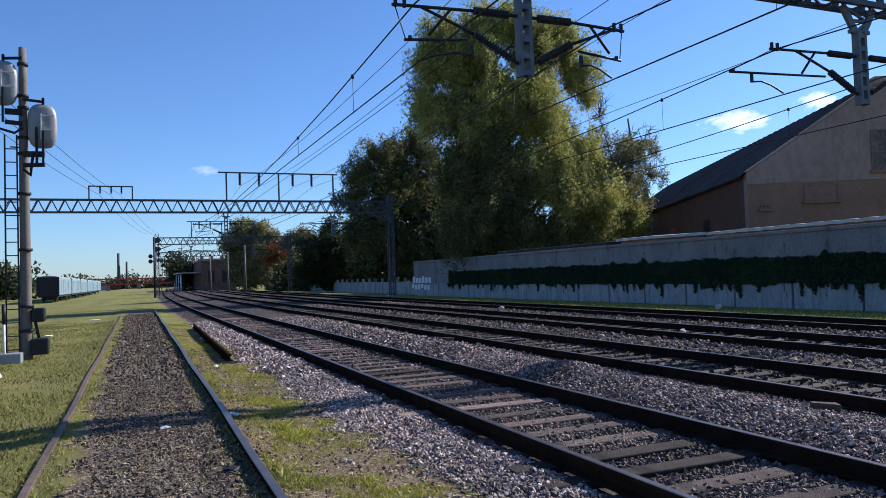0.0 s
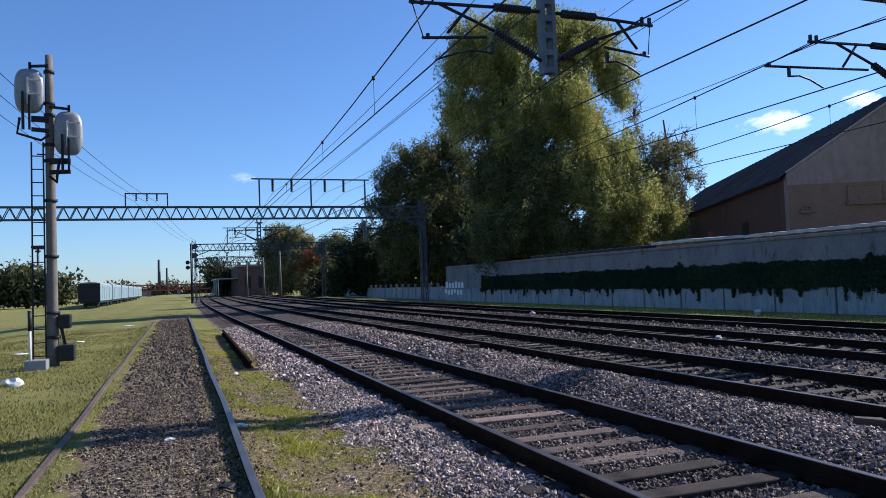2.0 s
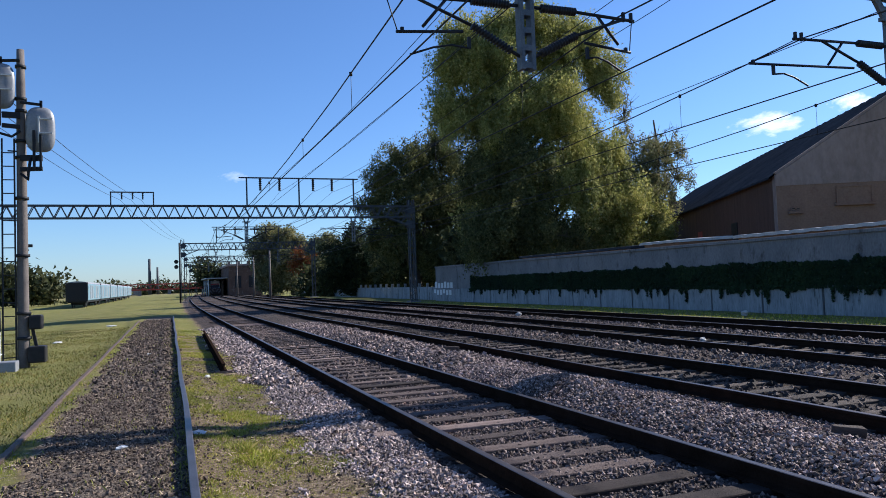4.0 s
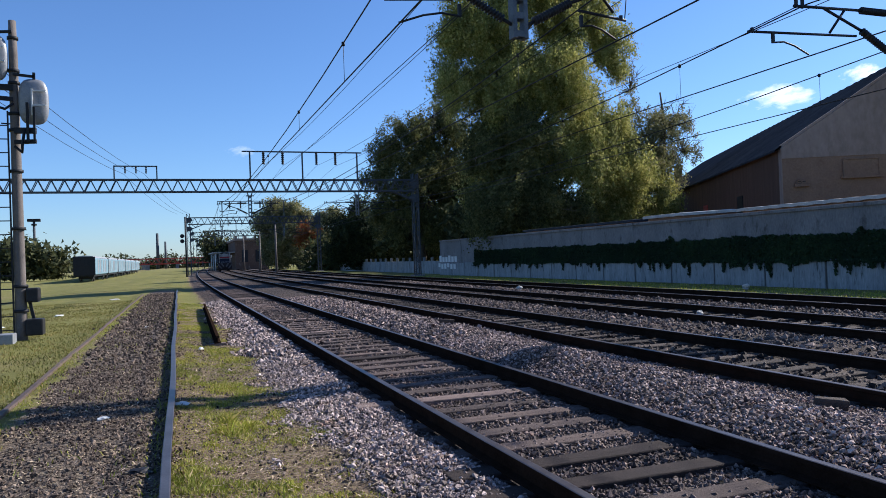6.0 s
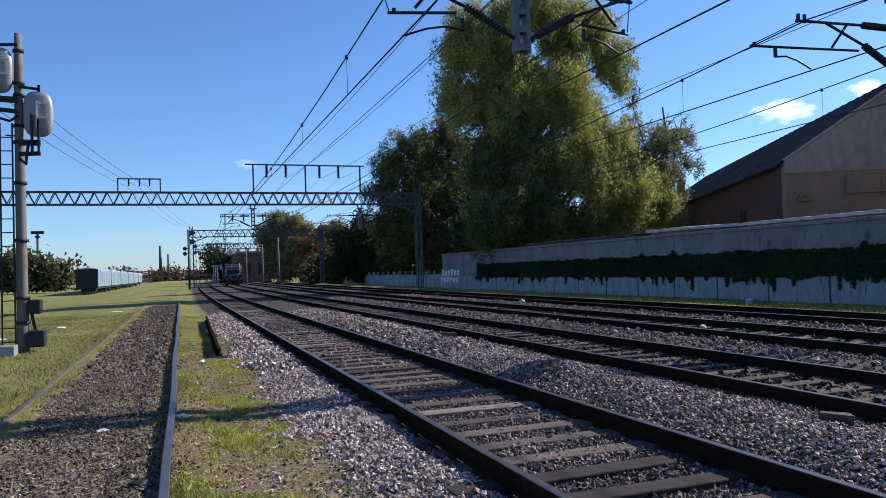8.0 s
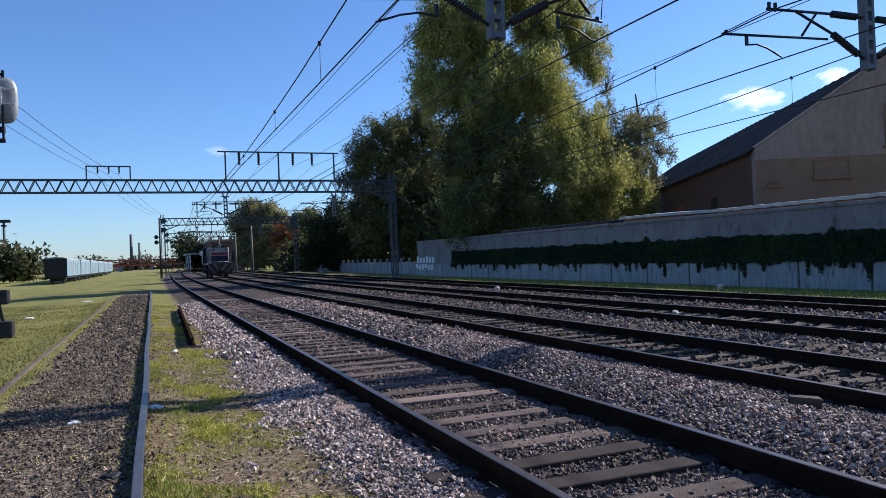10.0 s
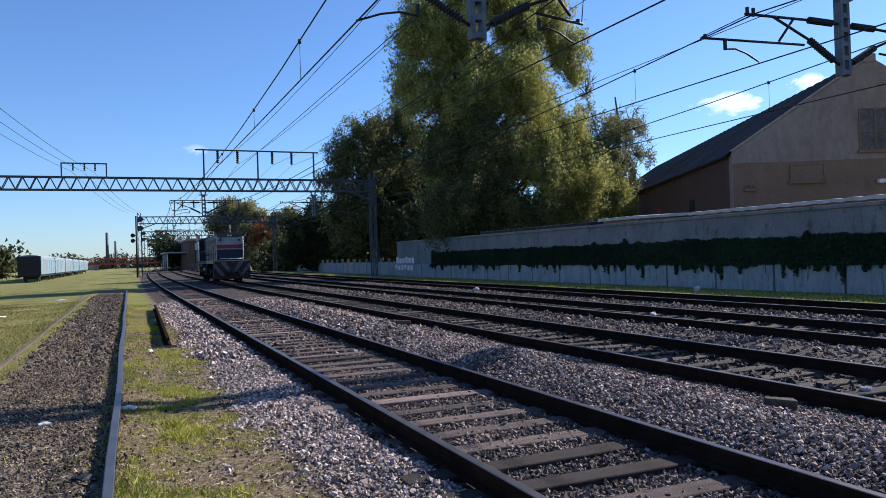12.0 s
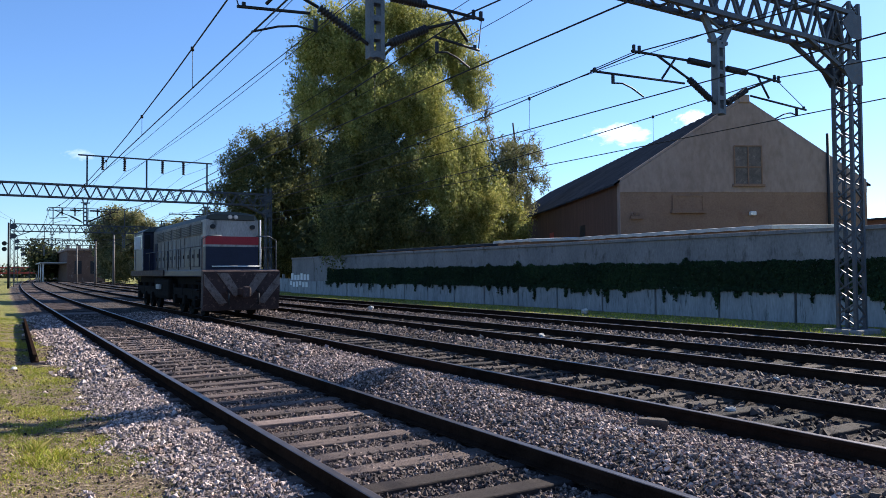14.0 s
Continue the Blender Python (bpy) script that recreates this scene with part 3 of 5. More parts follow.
def signal():
    s = thing("railway_signal", "concrete signal post with two grey oval heads and a ladder", "railway signal", pose(-3.84, 21, -0.24))
    bm = bmesh.new()
    tube(bm, [(0, 0, -0.2), (0, 0, 0.3), (0, 0, 7.0), (0, 0, 7.83)], [0.145, 0.135, 0.1, 0.085], 14)
    part("post", bm, POST, s)
    for z in (0.75, 1.35, 2.75, 4.15, 5.15, 5.55, 6.3, 6.6, 7.4):
        bm = bmesh.new()
        tube(bm, [(0, 0, z - 0.035), (0, 0, z + 0.035)], 0.185 - 0.008 * z, 12)
        part("clamp", bm, DARK_STEEL, s)

    def head(cx, cz, sgn):
        bm = bmesh.new()
        out = []
        w, h = 0.33, 0.56
        for k in range(32):
            a = k / 32 * math.tau
            ca, sa = math.cos(a), math.sin(a)
            r = 1 / ((abs(ca) ** 3.2 + abs(sa) ** 3.2) ** (1 / 3.2))
            out.append((w * ca * r, h * sa * r))
        rings = []
        for yy, k in ((0.06, 0.98), (0.0, 1.0), (-0.03, 0.97), (-0.08, 0.8), (-0.1, 0.4)):
            rings.append([bm.verts.new((cx + a * k, yy - 0.1, cz + b * k)) for a, b in out])
        for r0, r1 in zip(rings, rings[1:]):
            for k in range(32):
                f = bm.faces.new((r0[k], r0[(k + 1) % 32], r1[(k + 1) % 32], r1[k]))
                f.smooth = True
        bm.faces.new(rings[-1]), bm.faces.new(rings[0][::-1])
        hd = part("signal_head", bm, PLATE, s, "oval light grey sheet metal signal back")
        bm = bmesh.new()
        for zz in (0.25, -0.1):
            beam(bm, (cx - 0.02, -0.23, cz + zz), (cx + 0.28, -0.23, cz + zz), 0.03)
        beam(bm, (cx - 0.02, -0.23, cz + 0.3), (cx - 0.02, -0.23, cz - 0.35), 0.035)
        part("door_frame", bm, WHITE, hd)
        bm = bmesh.new()
        beam(bm, (cx - 0.12, -0.26, cz - 0.05), (cx - 0.12, -0.26, cz - 1.0), 0.06)
        beam(bm, (cx + 0.02, -0.26, cz - 0.15), (cx + 0.02, -0.26, cz - 1.0), 0.05)
        beam(bm, (0, -0.15, cz - 0.72), (cx + 0.05, -0.2, cz - 0.72), 0.09, 0.14)
        beam(bm, (0, -0.15, cz - 1.0), (cx + 0.05, -0.2, cz - 0.98), 0.07, 0.1)
        part("bracket", bm, DARK_STEEL, s)
        bm = bmesh.new()
        beam(bm, (0, -0.1, cz + 0.66), (cx + 0.02, -0.1, cz + 0.62), 0.06)
        beam(bm, (cx + 0.02, -0.1, cz + 0.72), (cx + 0.02, -0.1, cz + 0.45), 0.06)
        part("top_bracket", bm, DARK_STEEL, s)
        bm = bmesh.new()
        tube(bm, [(cx - 0.2, -0.2, cz - 0.7), (cx - 0.25, -0.25, cz - 1.1), (cx * 0.4, -0.2, cz - 1.25), (0, -0.15, cz - 1.1)], 0.035, 6)
        part("conduit", bm, DARK_STEEL, s)
    head(0.43, 5.84, 1)
    head(-0.43, 6.88, -1)
    lad = bmesh.new()
    for x in (-0.42, -0.14):
        beam(lad, (x, -0.1, 0.0), (x + (0.02 if x < -0.3 else 0), -0.1, 5.6), 0.035)
    for z in np.arange(0.3, 5.5, 0.33):
        beam(lad, (-0.42, -0.1, z), (-0.14, -0.1, z), 0.025)
    for z in (1.6, 3.6, 5.3):
        beam(lad, (-0.28, -0.1, z), (0, 0, z), 0.03)
    part("ladder", lad, DARK_STEEL, s)
    bm = bmesh.new()
    box(bm, 0.14, 0.42, -0.2, 0.15, 0.95, 1.3, bevel=0.04)
    beam(bm, (0.12, 0, 1.35), (0.3, 0, 0.4), 0.07)
    part("relay_hood", bm, RUBBER, s)
    bm = bmesh.new()
    box(bm, 0.12, 0.5, -0.25, 0.12, 0.15, 0.55, bevel=0.03)
    part("junction_box", bm, RUBBER, s)


signal()


def lever_stand():
    s = thing("point_lever", "white point lever with a black grip on a concrete block", "point lever", pose(-4.2, 20.2, -0.22))
    bm = bmesh.new()
    box(bm, -0.12, 0.35, -0.2, 0.25, -0.05, 0.25, bevel=0.02)
    part("block", bm, PLATE, s)
    bm = bmesh.new()
    tube(bm, [(0, -0.1, 0.0), (0, -0.1, 0.95)], 0.03, 8)
    part("lever", bm, WHITE, s)
    bm = bmesh.new()
    tube(bm, [(0, -0.1, 0.95), (0, -0.1, 1.42)], 0.045, 8)
    part("grip", bm, RUBBER, s)


lever_stand()

# ---- shed behind the wall ----


# Side wall brown with the shade of that side mixed into the colour.
SHADED_WALL = surface("shaded_brown_wall", (0.075, 0.044, 0.034), (0.14, 0.082, 0.06), 0.8, 0.95, 0, 10, 0.4, stretch=(1, 4, 0.3))


DUSTY = surface("dusty_glass", (0.05, 0.045, 0.042), (0.16, 0.13, 0.115), 1.1, 0.6, 0, 6, 0.1, (0.2, 0.16, 0.14))


def warehouse():
    yaw = 27.0
    w = thing("warehouse", "brown gabled brick warehouse with a dark sheet roof behind the wall", "warehouse", pose(*SHED, 0, 0, -yaw))
    W, L, E, P, WT = 15.9, 54.0, 7.14, 12.3, 6.5
    t = 0.4
    for yy in (0.0, L):
        bm = bmesh.new()
        a = [bm.verts.new((x, yy, z)) for x, z in ((0, -0.3), (W, -0.3), (W, WT), (0, WT))]
        b = [bm.verts.new((x, yy + t, z)) for x, z in ((0, -0.3), (W, -0.3), (W, WT), (0, WT))]
        bm.faces.new(a), bm.faces.new(b[::-1])
        for i in range(4):
            bm.faces.new((a[i], b[i], b[(i + 1) % 4], a[(i + 1) % 4]))
        part("brick_wall", bm, BRICK_WALL, w)
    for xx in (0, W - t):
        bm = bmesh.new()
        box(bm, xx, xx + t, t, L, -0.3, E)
        part("side_wall", bm, SHADED_WALL, w, "brown side wall with its shade in the colour")
    for yy in (-0.03, L):
        bm = bmesh.new()
        pts = ((0, WT), (W, WT), (W, E), (W / 2, P), (0, E))
        a = [bm.verts.new((x, yy, z)) for x, z in pts]
        b = [bm.verts.new((x, yy + t + 0.03, z)) for x, z in pts]
        bm.faces.new(a), bm.faces.new(b[::-1])
        for i in range(5):
            bm.faces.new((a[i], b[i], b[(i + 1) % 5], a[(i + 1) % 5]))
        part("gable", bm, STUCCO, w)
    for s in (-1, 1):
        bm = bmesh.new()
        x0, x1 = W / 2, (W / 2 + s * (W / 2 + 0.35))
        drop = (P - E) * (W / 2 + 0.35) / (W / 2)
        n = 90
        top, bot = [], []
        for i in range(n + 1):
            y = 0.1 + (L + 0.3) * i / n
            h = 0.05 * (i % 2)
            top.append((bm.verts.new((x0, y, P + 0.12 + h)), bm.verts.new((x1, y, P - drop + 0.12 + h))))
            bot.append((bm.verts.new((x0, y, P + 0.02)), bm.verts.new((x1, y, P - drop + 0.02))))
        for i in range(n):
            bm.faces.new((top[i][0], top[i][1], top[i + 1][1], top[i + 1][0]))
            bm.faces.new((bot[i][0], bot[i + 1][0], bot[i + 1][1], bot[i][1]))
            bm.faces.new((top[i][1], bot[i][1], bot[i + 1][1], top[i + 1][1]))
        part("roof", bm, ROOF, w)
    bm = bmesh.new()
    box(bm, W / 2 - 0.35, W / 2 + 0.35, -0.15, 0.5, P - 0.2, P + 0.3, bevel=0.05)
    for s in (-1, 1):
        beam(bm, (W / 2, 0.12, P + 0.1), (W / 2 + s * W / 2, 0.12, E + 0.1), 0.24, 0.14)
    part("verge", bm, STUCCO, w)
    bm = bmesh.new()
    box(bm, -0.03, 0.0, 0, 0.5, 0, E)
    part("corner_pier", bm, STUCCO, w)

    def opening(x, z, ww, hh, mat, label):
        bm = bmesh.new()
        box(bm, x - ww / 2, x + ww / 2, -0.06, -0.02, z, z + hh)
        o = part("window", bm, mat, w, label)
        bm = bmesh.new()
        bricked = mat is BRICK_WALL
        for xx in (x - ww / 2, x + ww / 2) if bricked else (x - ww / 2, x, x + ww / 2):
            beam(bm, (xx, -0.07, z), (xx, -0.07, z + hh), 0.07)
        for zz in (z, z + hh) if bricked else (z, z + hh * 0.45, z + hh):
            beam(bm, (x - ww / 2, -0.07, zz), (x + ww / 2, -0.07, zz), 0.07)
        part("window_frame", bm, BRICK_WALL, o)
        bm = bmesh.new()
        box(bm, x - ww / 2 - 0.15, x + ww / 2 + 0.15, -0.2, 0, z - 0.15, z)
        part("sill", bm, BRICK_WALL, o)
    opening(8.15, 7.0, 1.75, 2.4, DUSTY, "dusty dark loft window")
    opening(4.25, 5.35, 1.9, 0.95, BRICK_WALL, "bricked-up window")
    opening(1.0, 5.0, 0.5, 0.2, DARK_STEEL, "narrow vent slot")
    bm = bmesh.new()
    tube(bm, [(13.3, -0.15, 2.0), (13.3, -0.15, 10.2)], 0.09, 8)
    part("downpipe", bm, DARK_STEEL, w)
    bm = bmesh.new()
    box(bm, 8.15, 8.5, -0.35, -0.02, 5.05, 5.3, bevel=0.04)
    part("wall_lamp", bm, WHITE, w, "small white wall lamp")
    for yy in (8, 18, 28):
        bm = bmesh.new()
        box(bm, -0.04, 0, yy, yy + 1.4, 3.4, 5.0)
        part("side_window", bm, RED_STEEL if yy == 18 else DARK_STEEL, w)


SHED = (32.6, 33.4, -0.2)
warehouse()


def low_shed(name, label, x0, x1, y0, y1, z, mat):
    s = thing(name, label, "shed")
    bm = bmesh.new()
    box(bm, x0 + 0.2, x1 - 0.2, y0 + 0.2, y1 - 0.2, -0.3, z - 0.08)
    part("wall", bm, BRICK_WALL, s)
    bm = bmesh.new()
    n = int((y1 - y0) / 0.4)
    rows = [[bm.verts.new((x, y0 + (y1 - y0) * i / n, zz + 0.03 * (i % 2))) for x, zz in ((x0, z), (x1, z + 0.16), (x1, z + 0.02), (x0, z - 0.14))] for i in range(n + 1)]
    for a, b in zip(rows, rows[1:]):
        for k in range(4):
            bm.faces.new((a[k], a[(k + 1) % 4], b[(k + 1) % 4], b[k]))
    bm.faces.new(rows[0][::-1]), bm.faces.new(rows[-1])
    part("roof", bm, mat, s, "corrugated sheet roof")


low_shed("low_shed", "low shed with a pale corrugated roof behind the wall", 24.5, 29.0, 17.6, 28.2, 3.14, SHEET)
low_shed("low_shed", "low shed with a grey corrugated roof behind the wall", 24.5, 28.0, 32.0, 35.5, 3.22, SHEET)
low_shed("low_shed", "low lean-to with a dark roof behind the wall", 24.2, 28.0, 36.0, 50.0, 3.1, ROOF)
low_shed("far_shed", "brick shed with a dark roof beyond the warehouse", 52.0, 64.0, 20.0, 34.0, 5.0, ROOF)


def chimney(x, y, h):
    c = thing("chimney", "dark square chimney rising behind the shed roof", "chimney", pose(x, y, -0.3))
    bm = bmesh.new()
    box(bm, -0.32, 0.32, -0.32, 0.32, -0.2, h, bevel=0.02)
    part("stack", bm, BRICK_WALL, c)
    bm = bmesh.new()
    box(bm, -0.4, 0.4, -0.4, 0.4, h, h + 0.25)
    part("cap", bm, CONCRETE, c)


chimney(51.9, 67.2, 10.4)

# ---- trees ----


def leaves(name, centres, radii, count, size, material, parent, droop=0.0, seed=1):
    """A crown: every mass carries billows on its surface, and leaf sprays lie on the billows, with dark gaps between them."""
    r = np.random.default_rng(seed)
    centres, radii = np.array(centres, dtype=float), np.array(radii, dtype=float)
    subs, sub_r = [], []
    for c, rr in zip(centres, radii):
        m = 15
        d = r.normal(size=(m, 3))
        d /= np.linalg.norm(d, axis=1, keepdims=True)
        subs.append(c + d * rr * r.uniform(0.55, 0.95, (m, 1)))
        sub_r.append(np.cbrt(rr.prod()) * r.uniform(0.2, 0.46, m))
    subs, sub_r = np.concatenate(subs), np.concatenate(sub_r)
    w = r.choice(len(subs), count, p=sub_r ** 2 / (sub_r ** 2).sum())
    d = r.normal(size=(count, 3))
    d /= np.linalg.norm(d, axis=1, keepdims=True)
    rad = np.where(r.random(count) < 0.8, r.normal(0.85, 0.14, count), r.uniform(0.1, 1.12, count))
    off = d * (sub_r[w] * rad)[:, None]
    off[:, 2] *= 1.0 + 0.5 * droop
    off[:, 2] -= droop * 0.35 * sub_r[w] * r.random(count) ** 2
    p = subs[w] + off
    inner = r.random(count) < 0.16
    pick = r.choice(len(centres), count, p=radii.prod(1) / radii.prod(1).sum())
    core = centres[pick] + d * radii[pick] * (0.72 * r.random((count, 1)) ** 0.4)
    p = np.where(inner[:, None], core, p)
    sprig = r.integers(0, max(1, count // 48), count)
    p = p[sprig] + r.normal(size=(count, 3)) * (size * 2.2) * (1, 1, 1 + 0.7 * droop) - np.array([0, 0, droop * size]) * 2
    ragged = r.normal(size=(count, 3)) * (0.17 * np.exp(r.normal(0, 0.7, (count, 1))))
    p += ragged[sprig]
    d, inner = d[sprig], inner[sprig]
    p[:, 2] = np.maximum(p[:, 2], 0.3)
    a = r.normal(size=(count, 3))
    a[:, 2] -= droop * 1.6
    a /= np.linalg.norm(a, axis=1, keepdims=True)
    b = np.cross(a, d + 0.6 * r.normal(size=(count, 3)))
    b /= np.linalg.norm(b, axis=1, keepdims=True) + 1e-9
    s = size * r.uniform(0.5, 1.4, (count, 1)) * np.where(inner, 1.25, 1.0)[:, None]
    v = np.stack([p - a * s - b * s * 0.55, p - a * s * 0.5 + b * s * 0.7, p + a * s], 1).reshape(-1, 3)
    ob = raw(name, v, np.arange(count * 3), 3, material, parent)
    ob["kind"] = "stuff"
    return ob


def limbs(bm, base, top, r0, targets, seed):
    """A trunk that tapers from base to top, and limbs out of it towards the targets."""
    q = random.Random(seed)
    base, top = Vector(base), Vector(top)
    n = 6
    pts = [base.lerp(top, i / n) + Vector((q.uniform(-1, 1), q.uniform(-1, 1), 0)) * 0.25 * (i > 0) for i in range(n + 1)]
    tube(bm, pts, [r0 * (1.25 if i == 0 else 1 - 0.75 * i / n) for i in range(n + 1)], 9)
    for k, tg in enumerate(targets):
        tg = Vector(tg)
        i = q.randrange(1, n)
        a = pts[i]
        mid = a.lerp(tg, 0.5) + Vector((q.uniform(-0.6, 0.6), q.uniform(-0.6, 0.6), q.uniform(0.2, 1.0)))
        ra = r0 * (0.55 - 0.06 * i)
        tube(bm, [a, mid, tg], [ra, ra * 0.6, ra * 0.2], 6)


def tree(name, label, x, y, blobs, count, size, material, droop=0.0, r0=0.5, seed=1, bare=0, ground_level=-0.3):
    """blobs: (dx, dy, z, rx, ry, rz) of the crown's masses round the trunk's foot."""
    t = thing(name, label, "tree", pose(x, y, ground_level))
    cs = [b[:3] for b in blobs]
    bm = bmesh.new()
    top = max(b[2] for b in blobs)
    limbs(bm, (0, 0, -0.2), (blobs[0][0] * 0.5, blobs[0][1] * 0.5, top), r0, cs, seed)
    q = random.Random(seed + 5)
    for _ in range(bare):
        b = q.choice(blobs)
        a = Vector(b[:3])
        d = Vector((q.uniform(-1, 1), q.uniform(-1, 1), q.uniform(-0.2, 1))).normalized()
        e = a + Vector((d.x * b[3], d.y * b[4], d.z * b[5])) * q.uniform(1.0, 1.35)
        m = a.lerp(e, 0.6) + Vector((q.uniform(-0.4, 0.4), 0, q.uniform(-0.3, 0.5)))
        tube(bm, [a, m, e], [0.045, 0.028, 0.01], 5)
        for _ in range(4):
            f = m.lerp(e, q.random())
            tube(bm, [f, f + Vector((q.uniform(-0.5, 1), q.uniform(-1, 1), q.uniform(-0.3, 1))) * 0.9], [0.018, 0.006], 4)
    part("trunk", bm, BARK, t)
    leaves("crown", cs, [b[3:] for b in blobs], count, size, material, t, droop, seed)
    return t


# the tall tree behind the wall
tree("tall_tree", "tall pepper tree with hanging yellow-green foliage behind the wall", 29.0, 56.0, [
    (-5.2, 0, 20.2, 3.1, 2.9, 2.8), (-0.9, 0, 23.3, 3.5, 2.8, 2.6), (3.7, 0, 22.0, 3.3, 3.0, 2.8), (7.5, 0, 19.3, 1.9, 2.0, 1.9), (-6.6, 0.4, 15.6, 2.4, 2.2, 2.6), (-3.3, -0.6, 15.8, 3.6, 3.4, 3.2),
    (2.0, -1.0, 15.5, 3.4, 3.5, 3.4), (5.3, 0, 13.0, 2.4, 2.6, 2.5), (-1.9, 0.5, 10.5, 4.6, 3.8, 3.7), (3.4, -1.6, 9.5, 3.1, 3.0, 2.9), (8.4, -1.0, 8.4, 3.3, 2.6, 2.7), (6.3, 0, 5.6, 4.2, 2.4, 2.3), (11.0, 0, 6.6, 2.4, 2.2, 2.3), (8.0, 0, 12.0, 1.3, 1.4, 1.6), (-2.2, 1, 5.6, 4.8, 2.5, 2.4)],
    400000, 0.1, LEAF, 0.9, 0.75, 3, 26)
# Extra crown, put here as the shaded left core of the tall tree.
tree("dense_tree", "added darker foliage standing in for the tall tree's shaded core", 27.4, 59.0, [
    (-3.8, -4.0, 10.4, 2.2, 2.0, 2.4), (-1.0, -4.6, 11.6, 2.2, 2.0, 2.2), (-0.2, -5.0, 8.2, 2.8, 2.2, 2.8), (-3.4, -4.5, 6.2, 3.0, 2.2, 2.8), (0.9, -5.0, 4.9, 2.8, 2.0, 2.4), (3.6, -4.4, 4.4, 2.4, 2.0, 2.0), (-1.4, -2, 4.0, 3.6, 2.6, 3.0)],
    110000, 0.1, LEAF_MID, 0.7, 0.5, 23, 4)
tree("thin_tree", "sparse grey-green tree with bare twigs behind the wall", 42.6, 57.0, [
    (-0.9, 0, 13.2, 2.7, 2.4, 2.3), (1.3, 0, 13.6, 2.2, 1.8, 1.8), (-2.0, 0, 10.6, 2.6, 2.0, 2.3), (-0.4, 0, 9.2, 2.4, 2.0, 2.4), (-3.6, 0, 16.0, 0.8, 0.9, 2.4), (1.8, 0, 10.6, 1.6, 1.5, 1.6)], 26000, 0.085, LEAF_GREY, 0.3, 0.3, 5, 60)
tree("dense_tree", "dense grey-green tree leaning over the boundary", 26.4, 80.0, [
    (-0.5, 0, 15.6, 3.1, 2.6, 2.4), (-3.9, 0, 14.0, 2.3, 2.4, 2.4), (2.8, 0, 16.2, 3.2, 2.7, 2.7), (5.4, 0, 13.6, 3.0, 2.6, 3.0), (0.4, 0, 11.2, 5.0, 4.0, 3.8), (-5.1, 0, 9.6, 1.9, 2.0, 3.2), (-3.2, 0, 6.4, 2.8, 3.0, 2.8), (4.5, 0, 9.6, 3.6, 3.8, 4.2), (2.9, 0, 5.0, 4.2, 3.1, 3.0)],
    130000, 0.115, LEAF_MID, 0.4, 0.6, 8, 16)
tree("dense_tree", "dense dark pointed evergreen close to the tracks", 25.6, 101.0, [
    (-1.3, 0, 8.2, 1.3, 1.4, 3.0), (-1.2, 0, 6.4, 2.6, 2.2, 3.2), (-3.4, 0, 4.6, 2.8, 2.4, 3.4), (1.2, 0, 5.0, 2.9, 2.4, 3.8), (-1.4, 0, 2.6, 4.8, 2.4, 2.4), (3.8, 0, 5.0, 2.8, 2.4, 4.2)],
    70000, 0.16, LEAF_FIR, 0.1, 0.5, 11, 0)
tree("round_tree", "round tree with sunlit crown beside the line", 24.0, 150.0, [
    (-3.1, 0, 11.6, 4.2, 3.4, 2.5), (-6.3, 0, 9.4, 2.8, 2.8, 2.4), (0.7, 0, 9.4, 2.9, 2.8, 2.6), (-3.1, 0, 6.8, 4.8, 3.4, 2.6), (-5.0, 0, 4.8, 2.6, 2.6, 2.0), (-2.6, 0, 3.0, 4.6, 3.0, 2.4)],
    60000, 0.2, LEAF_GREY, 0.1, 0.6, 13, 0)
tree("rust_tree", "tree with rusty red leaves", 25.0, 134.0, [
    (-1.1, 0, 6.8, 2.9, 2.0, 1.2), (-2.6, 0, 5.5, 1.8, 1.6, 1.2), (1.5, 0, 5.8, 1.9, 1.6, 1.1)], 9000, 0.22, LEAF_RUST, 0.2, 0.35, 17, 0)
tree("young_tree", "grey-green tree with a flat open crown", 26.6, 124.0, [
    (-1.7, 0, 9.3, 2.3, 2.0, 0.9), (-3.4, 0, 8.4, 1.3, 1.2, 0.8), (0.2, 0, 8.2, 1.4, 1.2, 0.9), (-1.2, 0, 5.0, 2.4, 2.0, 1.8)], 11000, 0.18, LEAF_GREY, 0.2, 0.3, 19, 14)
for k, (x, y, h) in enumerate(((32, 70, 9), (36, 76, 10), (31, 92, 10), (42, 84, 10), (34, 104, 9), (36, 62, 5), (24.8, 118, 5), (30, 130, 8))):
    tree("background_tree", "dark tree among the trees behind the wall", x, y, [(0, 0, h * 0.6, 4.0, 3.8, h * 0.42), (2.5, 0, h * 0.45, 3.2, 3, h * 0.35), (-2.5, 0, h * 0.4, 3.0, 3, h * 0.38)], 8000, 0.36, LEAF_DARK, 0.1, 0.4, 30 + k, 0)
tree("round_tree", "broad dark green tree beyond the field", -27.0, 160.0, [
    (0, 0, 4.2, 5.0, 4.5, 3.2), (4, 0, 3.4, 3.6, 3.2, 2.6), (-4, 0, 2.8, 3.4, 3, 2.4)], 8000, 0.45, LEAF_DARK, 0, 0.4, 41, 0)


